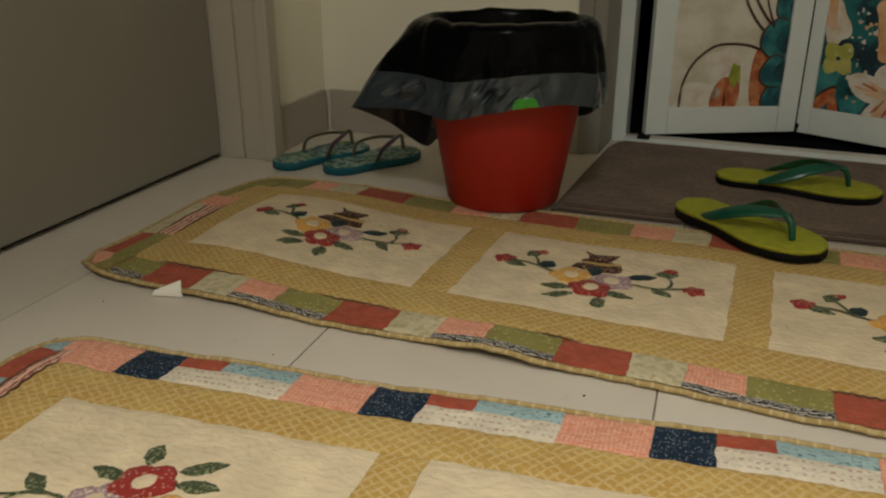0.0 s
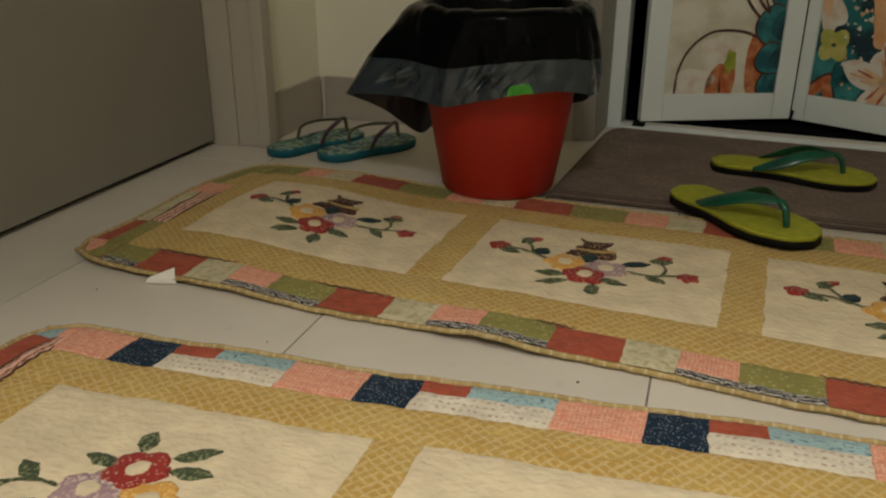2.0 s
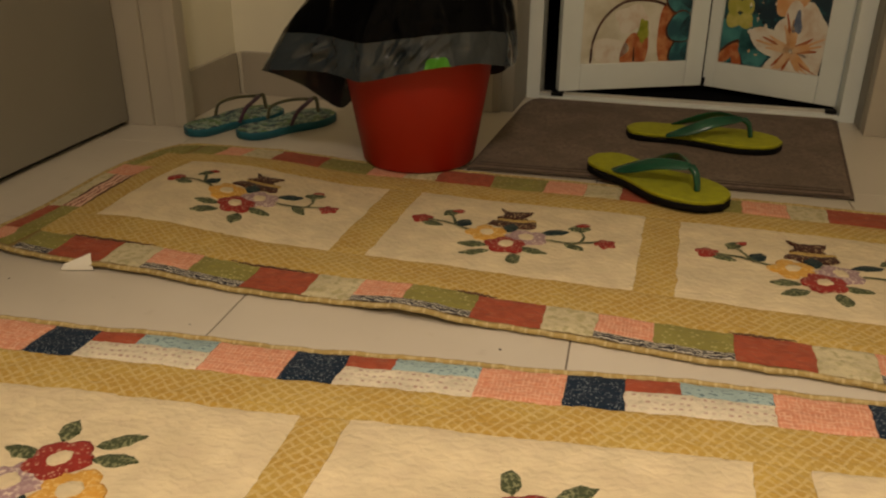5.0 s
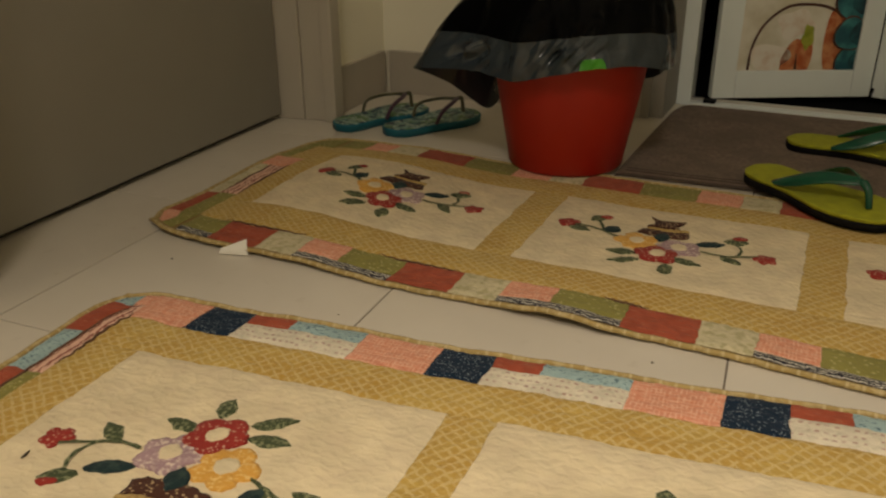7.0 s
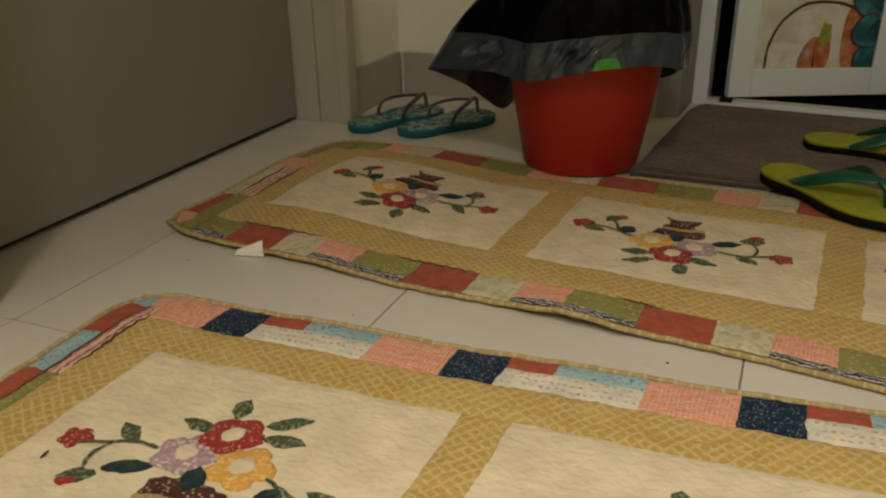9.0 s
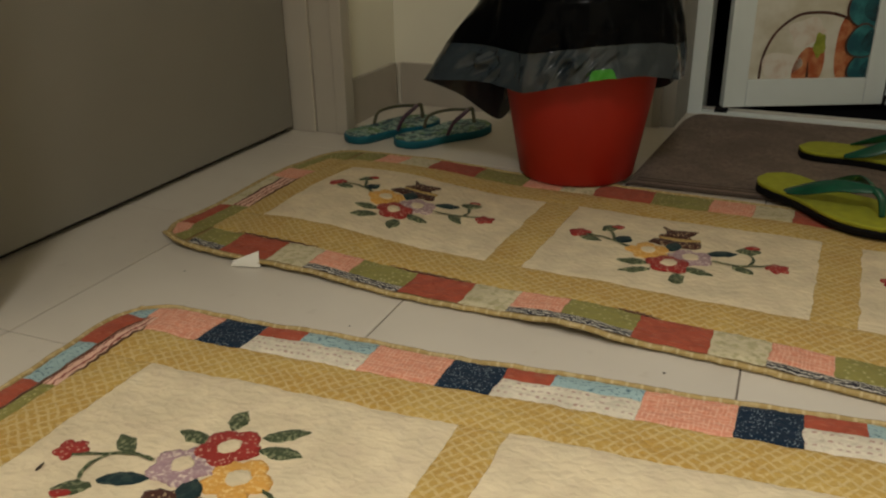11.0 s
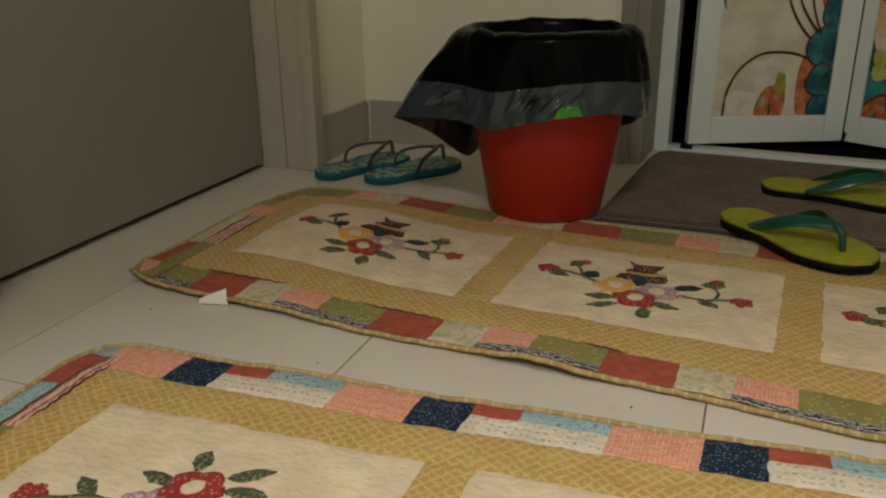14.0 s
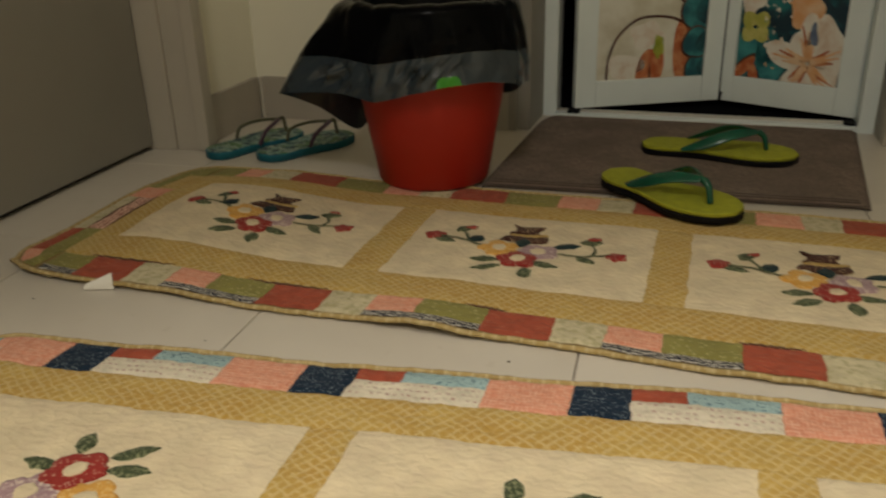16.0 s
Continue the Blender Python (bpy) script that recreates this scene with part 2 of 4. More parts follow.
def rug_material():
    s = Nodes("brown_short_pile", 0.97)
    s.b.inputs["Sheen Weight"].default_value = 0.04
    s.b.inputs["Specular IOR Level"].default_value = 0.1
    col = s.mix(s.step(s.noise(11, 6, rough=0.7), 0.32, 0.68), (0.185, 0.135, 0.104), (0.315, 0.242, 0.192))
    col = s.mix(s.math("MULTIPLY", s.noise(300, 3), 0.6), col, (0.26, 0.195, 0.15))
    col = s.mix(s.step(s.noise(150, 4, rough=0.7), 0.42, 0.66), col, (0.175, 0.128, 0.098))
    return s.done(col, s.math("ADD", s.noise(420, 3), s.math("MULTIPLY", s.noise(60, 3), 0.8)), 0.005, 1.0)


PILE = rug_material()
PILEDARK = plain("dark_brown_edging", (0.075, 0.053, 0.04), 0.9, 60, 0.2, 0.5, 400)


def print_material():
    """Teal foam with a pale leafy print."""
    s = Nodes("printed_teal_insole", 0.6)
    f = s.step(s.noise(62, 2), 0.46, 0.52)
    ring = s.math("ABSOLUTE", s.math("SUBTRACT", s.noise(34, 2, s.turn(30)), 0.5))
    k = s.step(s.noise(85, 3, s.turn(70)), 0.54, 0.60)
    col = s.mix(f, (0.018, 0.085, 0.105), (0.20, 0.33, 0.27))
    col = s.mix(s.step(s.noise(30, 2, s.turn(50)), 0.52, 0.60), col, (0.09, 0.20, 0.07))
    col = s.mix(k, col, (0.014, 0.035, 0.06))
    col = s.mix(s.step(ring, 0.035, 0.015), col, (0.32, 0.40, 0.33))
    return s.done(col, s.noise(300, 2), 0.0005, 0.3)


PRINT = print_material()


def art(name, a, b, scale, lo=0.35, hi=0.7):
    s = Nodes(name, 0.55)
    return s.done(s.mix(s.step(s.noise(scale, 4), lo, hi), a, b))


A_CREAM = art("cream_painted_ground", (0.60, 0.56, 0.43), (0.76, 0.74, 0.64), 16, 0.3, 0.65)
A_DEEP = art("deep_teal_painted_ground", (0.006, 0.03, 0.05), (0.01, 0.16, 0.17), 22, 0.4, 0.62)
A_TEAL = art("teal_paint", (0.004, 0.085, 0.115), (0.045, 0.29, 0.30), 26, 0.3, 0.7)
A_TEALDARK = art("dark_teal_paint", (0.003, 0.018, 0.032), (0.008, 0.11, 0.13), 34)
A_ORANGE = art("orange_paint", (0.44, 0.10, 0.03), (0.62, 0.27, 0.12), 48)
A_BROWN = art("brown_paint", (0.06, 0.02, 0.012), (0.11, 0.035, 0.02), 40)
A_GREEN = art("leaf_green_paint", (0.22, 0.28, 0.02), (0.40, 0.42, 0.06), 40)
A_YELLOW = art("yellow_green_paint", (0.42, 0.42, 0.08), (0.58, 0.55, 0.18), 40)
A_WHITE = art("white_paint", (0.66, 0.52, 0.40), (0.78, 0.74, 0.66), 34, 0.25, 0.6)
A_PEACH = art("peach_paint", (0.72, 0.36, 0.16), (0.78, 0.56, 0.36), 26)
A_BLUE = art("blue_grey_paint", (0.10, 0.14, 0.24), (0.22, 0.27, 0.35), 50)


# ---- building helpers ----
def thing(name, place=(0, 0, 0), **tags):
    ob = new(name)
    ob.empty_display_size = 0.05
    ob.location = place
    return tagged(ob, **tags)


def link(name, bm, material, parent=None, label="", smooth=True, **tags):
    me = bpy.data.meshes.new(name)
    bmesh.ops.recalc_face_normals(bm, faces=bm.faces)
    bm.to_mesh(me)
    bm.free()
    me.materials.append(material)
    if smooth:
        me.shade_smooth()
    ob = new(name, me)
    if parent is not None:
        ob.parent = parent
        ob.matrix_parent_inverse = parent.matrix_basis.inverted()
    return tagged(ob, label=label, **tags)


def part(name, bm, material, parent, label="", smooth=True):
    return link(name, bm, material, parent, label, smooth)


def box(lo, hi, bevel=0.002, m=None):
    bm = bmesh.new()
    bmesh.ops.create_cube(bm, size=1)
    for v in bm.verts:
        v.co = Vector([lo[i] + (v.co[i] + 0.5) * (hi[i] - lo[i]) for i in range(3)])
    if bevel:
        bmesh.ops.bevel(bm, geom=list(bm.edges), offset=bevel, segments=2, affect="EDGES", profile=0.7)
    if m is not None:
        bm.transform(m)
    return bm


def sheet(n, k, fn, uv=None):
    """A grid of n x k faces; fn gives the place for shares (a, b), uv the texture place."""
    bm = bmesh.new()
    layer = bm.loops.layers.uv.new("UVMap")
    rows = [[bm.verts.new(fn(i / n, j / k)) for j in range(k + 1)] for i in range(n + 1)]
    for i in range(n):
        for j in range(k):
            f = bm.faces.new((rows[i][j], rows[i + 1][j], rows[i + 1][j + 1], rows[i][j + 1]))
            if uv:
                for loop, (a, b) in zip(f.loops, ((i, j), (i + 1, j), (i + 1, j + 1), (i, j + 1))):
                    loop[layer].uv = uv(a / n, b / k)
    return bm


def tube(points, radius, sides=8, flat=1.0, up=Vector((0, 0, 1)), closed=False, taper=None):
    """A round or flattened bar along points."""
    bm = bmesh.new()
    layer = bm.loops.layers.uv.new("UVMap")
    pts = [Vector(p) for p in points]
    n = len(pts)
    rings, run = [], [0.0]
    for i in range(1, n):
        run.append(run[-1] + (pts[i] - pts[i - 1]).length)
    for i, p in enumerate(pts):
        a = pts[(i - 1) % n] if closed or i else p
        b = pts[(i + 1) % n] if closed or i < n - 1 else p
        d = (b - a).normalized()
        side = d.cross(up)
        side = side.normalized() if side.length > 1e-6 else Vector((1, 0, 0))
        top = side.cross(d).normalized()
        r = radius * (taper(i / (n - 1)) if taper else 1)
        rings.append([bm.verts.new(p + side * (r * math.cos(t)) + top * (r * flat * math.sin(t))) for t in (2 * math.pi * q / sides for q in range(sides))])
    for i in range(n if closed else n - 1):
        for q in range(sides):
            f = bm.faces.new((rings[i][q], rings[i][(q + 1) % sides], rings[(i + 1) % n][(q + 1) % sides], rings[(i + 1) % n][q]))
            for loop in f.loops:
                k = i if loop.vert in rings[i] else i + 1
                loop[layer].uv = (run[min(k, n - 1)], (q + 0.5) / sides * 0.02)
    if not closed:
        bm.faces.new(rings[0])
        bm.faces.new(rings[-1])
    return bm


def prism(outline, z0, z1, bevel=0.0, m=None):
    """An upright slab over an outline."""
    bm = bmesh.new()
    low = bm.faces.new([bm.verts.new((x, y, z0)) for x, y in outline])
    up = bmesh.ops.extrude_face_region(bm, geom=[low])
    top = [g for g in up["geom"] if isinstance(g, bmesh.types.BMVert)]
    for v in top:
        v.co.z = z1
    if bevel:
        edges = [e for e in bm.edges if all(v in top for v in e.verts)]
        bmesh.ops.bevel(bm, geom=edges, offset=bevel, segments=3, affect="EDGES", profile=0.6)
    if m is not None:
        bm.transform(m)
    return bm


# ---- setting ----
BACK = pose(-0.18, 1.90, 0, 0, 0, -3.5)      # along the shower door's frame
NOOK = pose(-0.855, 1.773, 0, 0, 0, -3.5)    # along the wall behind the bucket
H = 2.42

link("wall_west", box((-1.15, -4.0, 0), (-0.853, 0.504, H), 0.004), WALL, smooth=False, kind="structure", label="cream painted corridor wall beside the door", category="wall")
link("wall_west_above_door", box((-1.15, 0.505, 2.152), (-0.853, 1.492, H), 0), WALL, smooth=False, kind="structure", label="cream painted wall above the door", category="wall")
link("wall_nook", box((-1.15, 1.494, 0), (-0.880, 2.05, H), 0.003), WALL, smooth=False, kind="structure", label="cream painted side wall of the corner", category="wall")
link("wall_north", box((-0.05, 0, 0), (0.60, 0.12, H), 0.003, NOOK), WALL, smooth=False, kind="structure", label="cream painted wall behind the red bucket", category="wall")
link("wall_north_right", box((0.70, -0.14, 0), (1.5, 0.06, H), 0.003, BACK), SKIRT, smooth=False, kind="structure", label="grey wall beside the folding door", category="wall")
link("wall_above_folding_door", box((-0.06, -0.13, 2.06), (0.76, 0.02, H), 0, BACK), WALL, smooth=False, kind="structure", label="cream painted wall above the folding door", category="wall")
link("wall_south", box((-1.2, -4.1, 0), (1.5, -4.0, H), 0), WALL, smooth=False, kind="structure", label="cream painted end wall", category="wall")
link("wall_east", box((1.3, -4.0, 0), (1.42, 2.0, H), 0), WALL, smooth=False, kind="structure", label="cream painted corridor wall", category="wall")
link("ceiling", box((-1.3, -4.1, H), (1.6, 3.3, H + 0.1), 0), CEIL, smooth=False, kind="structure", label="plain white painted ceiling", category="ceiling")
# added surfaces behind the doors, coloured black to imitate unlit rooms
link("wall_behind_door", box((-1.45, 0.3, 0), (-1.40, 1.8, H), 0), UNLIT_BLACK, smooth=False, kind="structure", label="near-black backing painted as darkness behind the closed door", category="wall")
bath = thing("wall_dark_room", kind="structure", label="near-black shell painted as the unlit room behind the folding door", category="wall")
part("side_wall", box((-0.35, 0.06, 0), (-0.30, 1.25, H), 0, BACK), UNLIT_BLACK, bath)
part("side_wall", box((1.05, 0.06, 0), (1.10, 1.25, H), 0, BACK), UNLIT_BLACK, bath)
part("back_wall", box((-0.35, 1.25, 0), (1.10, 1.30, H), 0, BACK), UNLIT_BLACK, bath)
part("blackened_floor", box((-0.30, 0.03, -0.01), (1.05, 1.25, 0.006), 0, BACK), UNLIT_BLACK, bath)

# skirting tiles of the corner
skirt = thing("baseboard", (-0.855, 1.77, 0), kind="structure", label="warm grey skirting tiles along the corner", category="baseboard")
part("skirting_tile", box((-0.882, 1.494, 0), (-0.869, 1.757, 0.100), 0.0015), SKIRT, skirt, smooth=False)
part("skirting_tile", box((-0.004, -0.011, 0), (0.36, 0.002, 0.100), 0.0015, NOOK), SKIRT, skirt, smooth=False)
part("skirting_tile", box((0.363, -0.011, 0), (0.605, 0.002, 0.100), 0.0015, NOOK), SKIRT, skirt, smooth=False)
part("corner_joint", box((-0.013, -0.013, 0), (-0.005, 0.002, 0.099), 0.001, NOOK), GROUTWHITE, skirt, "pale grout joint in the corner", smooth=False)

# the flush door with its frame
door = thing("door_1", (-0.99, 1.01, 0), kind="structure", label="closed flush grey-beige door with a dark gap below", category="door")
part("leaf", box((-1.018, 0.570, 0.011), (-0.974, 1.449, 2.06), 0.002), DOOR, door, smooth=False)
# added black strip that imitates the dark of the gap under the leaf
part("gap_shade_strip", box((-1.010, 0.572, 0.003), (-0.986, 1.447, 0.017), 0.001), BLACK, door, "black strip as the darkness in the gap below", smooth=False)
frame_w = thing("trim_door_frame", (-0.91, 1.45, 0), kind="structure", label="grey painted door frame with stepped mouldings", category="door frame")
for side, y0, y1, y2 in (("far", 1.455, 1.461, 1.492), ("near", 0.566, 0.560, 0.503)):
    part("jamb", box((-1.03, min(y0, y2), 0), (-0.921, max(y0, y2), 2.12), 0.003), FRAME, frame_w, smooth=False)
    part("casing", box((-0.9205, min(y1, y2), 0), (-0.872, max(y1, y2), 2.12), 0.003), FRAME, frame_w, smooth=False)
    part("architrave", box((-0.8715, min(y0, y2), 0), (-0.843, max(y0, y2), 2.15), 0.005), FRAME, frame_w, smooth=False)
part("head", box((-1.03, 0.567, 2.065), (-0.843, 1.454, 2.12), 0.003), FRAME, frame_w, smooth=False)

# the recess round the folding door, its shade imitated by the darker door laminate
recess = thing("trim_recess_frame", (-0.22, 1.75, 0), kind="structure", label="grey reveal of the folding door, coloured darker for shade", category="door frame")
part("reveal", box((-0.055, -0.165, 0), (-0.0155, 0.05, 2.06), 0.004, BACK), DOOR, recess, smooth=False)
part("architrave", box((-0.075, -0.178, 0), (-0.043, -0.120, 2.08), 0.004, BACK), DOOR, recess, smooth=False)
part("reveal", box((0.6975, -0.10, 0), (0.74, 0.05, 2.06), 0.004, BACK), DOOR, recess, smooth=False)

# ---- the folding door ----
folding = thing("folding_door", (0.17, 1.90, 0), label="half-folded white folding door with painted flower panels", category="folding door")
part("jamb", box((-0.015, -0.02, 0), (0.017, 0.045, 2.05), 0.003, BACK), PVC, folding, smooth=False)
part("jamb", box((0.665, -0.045, 0), (0.697, 0.03, 2.05), 0.003, BACK), PVC, folding, smooth=False)
part("head_rail", box((0.0175, -0.03, 2.0), (0.6645, 0.02, 2.05), 0.002, BACK), PVC, folding, smooth=False)
part("track", box((0.0175, -0.048, 0.0), (0.6645, -0.020, 0.014), 0.002, BACK), PVC, folding, "white sill strip", smooth=False)
part("track", box((0.0175, -0.0185, 0.0), (0.6645, -0.010, 0.019), 0.001, BACK), ALU, folding, "thin metal guide", smooth=False)
part("pivot_block", box((0.047, -0.043, 0.013), (0.074, -0.018, 0.022), 0.003, BACK), BLACK, folding, "black pivot block", smooth=False)
part("pivot_block", box((0.640, -0.036, 0.013), (0.662, -0.012, 0.022), 0.003, BACK), BLACK, folding, "black pivot block", smooth=False)

LEAF_L, LEAF_M, LEAF_R = Vector((-0.120, 1.868, 0)), Vector((0.209, 2.012, 0)), Vector((0.481, 1.858, 0))


def leaf_frame(a, b):
    d = (b - a).normalized()
    return Matrix(((d.x, -d.y, 0, a.x), (d.y, d.x, 0, a.y), (0, 0, 1, 0), (0, 0, 0, 1))), (b - a).length


def leaf(a, b, left, right):
    """One leaf: stiles and rails in one frame, the panels are its sub-parts."""
    m, w = leaf_frame(a, b)
    bm = bmesh.new()
    bars = [((0.001, 0, 0.022), (left, 0.024, 1.98)), ((w - right, 0, 0.022), (w - 0.001, 0.024, 1.98))]
    bars += [((left + 0.0005, 0.0006, z0), (w - right - 0.0005, 0.024, z1)) for z0, z1 in ((0.022, 0.082), (0.97, 1.03), (1.92, 1.98))]
    for lo, hi in bars:
        piece = box(lo, hi, 0.003, m)
        me = bpy.data.meshes.new("bar")
        piece.to_mesh(me)
        piece.free()
        bm.from_mesh(me)
        bpy.data.meshes.remove(me)
    return part("leaf", bm, PVC, folding, smooth=False), m, w


def painted(lf, m, name, outline, material, level):
    """A flat painted shape on the panel: outline in metres from the panel's lower left corner."""
    bm = bmesh.new()
    bm.faces.new([bm.verts.new((x, 0.008 - 0.0004 * level, z)) for x, z in outline])
    bmesh.ops.triangulate(bm, faces=bm.faces)
    bm.transform(m)
    return part(name, bm, material, lf, smooth=False)


def blob(cx, cz, rx, rz, lobes=0, depth=0.0, tilt=0.0, n=36, seed=0):
    rng = random.Random(seed)
    ph = rng.uniform(0, 6.28)
    out = []
    for i in range(n):
        t = 2 * math.pi * i / n
        k = 1 + depth * math.cos(lobes * t + ph) + 0.04 * math.sin(3 * t + ph)
        x, z = rx * k * math.cos(t), rz * k * math.sin(t)
        out.append((cx + x * math.cos(tilt) - z * math.sin(tilt), cz + x * math.sin(tilt) + z * math.cos(tilt)))
    return out


def clipped(outline, x0, z0, x1, z1):
    return [(min(max(x, x0), x1), min(max(z, z0), z1)) for x, z in outline]


def band(points, w0, w1):
    """A ribbon of changing width along points."""
    pts = [Vector(p) for p in points]
    left, right = [], []
    for i, p in enumerate(pts):
        d = (pts[min(i + 1, len(pts) - 1)] - pts[max(i - 1, 0)]).normalized()
        w = (w0 + (w1 - w0) * i / (len(pts) - 1)) / 2
        left.append((p.x - d.y * w, p.y + d.x * w))
        right.append((p.x + d.y * w, p.y - d.x * w))
    return left + right[::-1]


def arc(points, n=14):
    """A smooth curve through points."""
    p = [Vector(q) for q in points]
    out = []
    for i in range(len(p) - 1):
        a, b, c, d = p[max(i - 1, 0)], p[i], p[i + 1], p[min(i + 2, len(p) - 1)]
        for k in range(n):
            t = k / n
            out.append(0.5 * ((2 * b) + (c - a) * t + (2 * a - 5 * b + 4 * c - d) * t * t + (3 * b - a - 3 * c + d) * t ** 3))
    return out + [p[-1]]


lf, m, w = leaf(LEAF_L, LEAF_M, 0.050, 0.046)
X0, X1, Z0, Z1 = 0.050, w - 0.046, 0.082, 0.97
part("panel", box((X0, 0.008, Z0), (X1, 0.014, Z1), 0, m), A_CREAM, lf, "cream panel with painted stems and teal petals", smooth=False)
part("panel", box((X0, 0.008, 1.03), (X1, 0.014, 1.92), 0, m), A_CREAM, lf, smooth=False)


def pl(points):
    return [(X0 + a, Z0 + b) for a, b in points]


for name, outline, material, level in (
        ("painted_patch", blob(X0 + 0.07, Z0 + 0.03, 0.045, 0.028, 3, 0.1, seed=2), A_WHITE, 1),
        ("painted_patch", blob(X0 + 0.12, Z0 + 0.10, 0.04, 0.03, 4, 0.15, seed=3), A_WHITE, 1),
        ("painted_petal", blob(X0 + 0.215, Z0 + 0.055, 0.030, 0.075, 3, 0.06, 0.1, seed=4), A_ORANGE, 1),
        ("painted_petal", blob(X0 + 0.120, Z0 + 0.025, 0.022, 0.040, 2, 0.08, -0.15, seed=5), A_ORANGE, 1),
        ("painted_petal", blob(X0 + 0.146, Z0 + 0.035, 0.020, 0.042, 2, 0.08, 0.1, seed=6), A_ORANGE, 2),
        ("painted_leaf", blob(X0 + 0.150, Z0 + 0.072, 0.013, 0.026, 5, 0.12, seed=7), A_GREEN, 3),
        ("painted_stem", band(pl([(0.132, 0.002), (0.131, 0.015), (0.130, 0.036)]), 0.006, 0.002), A_BROWN, 4),
        *[row for k, (cx, cz, rx, rz) in enumerate(((0.258, 0.225, 0.032, 0.034), (0.246, 0.018, 0.026, 0.032), (0.238, 0.150, 0.036, 0.044), (0.240, 0.078, 0.032, 0.034)))
          for row in (("painted_petal", blob(X0 + cx, Z0 + cz, rx + 0.0035, rz + 0.0035, 3, 0.05, 0.1, seed=8 + k), A_BROWN, 2 + 3 * k),
                      ("painted_petal", blob(X0 + cx + 0.001, Z0 + cz, rx, rz, 3, 0.05, 0.1, seed=8 + k), A_TEAL, 3 + 3 * k),
                      ("painted_shade", blob(X0 + cx + 0.016, Z0 + cz, rx * 0.5, rz * 0.7, 3, 0.12, seed=9 + k), A_TEALDARK, 4 + 3 * k))],
        ("painted_petal", blob(X0 + 0.25, Z0 + 0.26, 0.035, 0.05, 4, 0.08, 0.4, seed=11), A_ORANGE, 1),
        ("painted_stem", band(arc(pl([(0.026, 0.001), (0.030, 0.052), (0.051, 0.100), (0.092, 0.134), (0.133, 0.141), (0.175, 0.137), (0.206, 0.126)])), 0.0055, 0.0065), A_BROWN, 1),
        ("painted_stem", band(arc(pl([(0.135, 0.30), (0.150, 0.245), (0.180, 0.195), (0.220, 0.155)])), 0.004, 0.006), A_BROWN, 8),
        ("painted_stem", band(arc(pl([(0.160, 0.32), (0.170, 0.255), (0.200, 0.205), (0.228, 0.175)])), 0.004, 0.006), A_BROWN, 9),
        ("painted_stem", band(arc(pl([(0.195, 0.32), (0.198, 0.255), (0.212, 0.21), (0.226, 0.18)])), 0.003, 0.005), A_BROWN, 10),
        ("painted_stem", band(arc(pl([(0.004, 0.28), (0.002, 0.255), (0.010, 0.235)])), 0.006, 0.001), A_BROWN, 8)):
    painted(lf, m, name, clipped(outline, X0 + 0.0005, Z0 + 0.0005, X1 - 0.0005, Z1 - 0.001), material, level)

lf, m, w = leaf(LEAF_M, LEAF_R, 0.030, 0.047)
X0, X1 = 0.030, w - 0.047
part("panel", box((X0, 0.008, Z0), (X1, 0.014, Z1), 0, m), A_DEEP, lf, "deep teal panel with painted white and orange flowers", smooth=False)
part("panel", box((X0, 0.008, 1.03), (X1, 0.014, 1.92), 0, m), A_DEEP, lf, smooth=False)
art_list = [("painted_petal", blob(X0 + 0.03, Z0 + 0.06, 0.05, 0.05, 4, 0.1, seed=21), A_TEAL, 1),
            ("painted_petal", blob(X0 + 0.08, Z0 + 0.04, 0.035, 0.05, 3, 0.1, 0.2, seed=22), A_TEAL, 1),
            ("painted_petal", blob(X0 + 0.010, Z0 + 0.020, 0.045, 0.014, 2, 0.1, 0.75, seed=23), A_BROWN, 2),
            ("painted_petal", blob(X0 + 0.016, Z0 + 0.018, 0.042, 0.012, 2, 0.1, 0.75, seed=24), A_ORANGE, 3),
            ("painted_petal", blob(X0 + 0.042, Z0 + 0.010, 0.012, 0.030, 2, 0.1, 0.2, seed=25), A_ORANGE, 2)]
for k in range(4):
    t = 0.8 + k * math.pi / 2
    art_list.append(("painted_petal", blob(X0 + 0.038 + 0.020 * math.cos(t), Z0 + 0.115 + 0.022 * math.sin(t), 0.018, 0.018, 3, 0.06, seed=30 + k), A_YELLOW, 4 + k % 2))
art_list += [("painted_petal", blob(X0 + 0.02, Z0 + 0.19, 0.030, 0.05, 4, 0.15, 0.3, seed=36), A_WHITE, 3),
             ("painted_petal", blob(X0 + 0.006, Z0 + 0.215, 0.015, 0.04, 4, 0.15, 0.1, seed=37), A_PEACH, 4)]
rng = random.Random(5)
for k in range(70):
    art_list.append(("painted_speck", blob(X0 + rng.uniform(0.060, 0.135), Z0 + rng.uniform(0.02, 0.23), rng.uniform(0.0015, 0.006), rng.uniform(0.0015, 0.006), 3, 0.3, n=9, seed=50 + k), (A_WHITE, A_PEACH, A_WHITE, A_TEALDARK, A_TEAL)[k % 5], 5 + k % 3))
for k in range(5):
    t = 0.35 + k * 2 * math.pi / 5
    cx, cz = X0 + 0.165 + 0.052 * math.cos(t), Z0 + 0.045 + 0.052 * math.sin(t)
    art_list.append(("painted_petal", blob(cx, cz, 0.052, 0.026, 2, 0.08, t, seed=90 + k), A_WHITE, 8 + k % 2))
    for q in range(4):
        tq = t + (q - 1.5) * 0.17
        art_list.append(("painted_streak", band([Vector((X0 + 0.165 + d * math.cos(tq + 0.1 * d / 0.06), Z0 + 0.045 + d * math.sin(tq))) for d in (0.004, 0.022, 0.04, 0.056 + 0.012 * ((q * 7 + k * 3) % 3))], 0.015, 0.003), A_PEACH if (q + k) % 3 else A_ORANGE, 10 + (q + k) % 3))
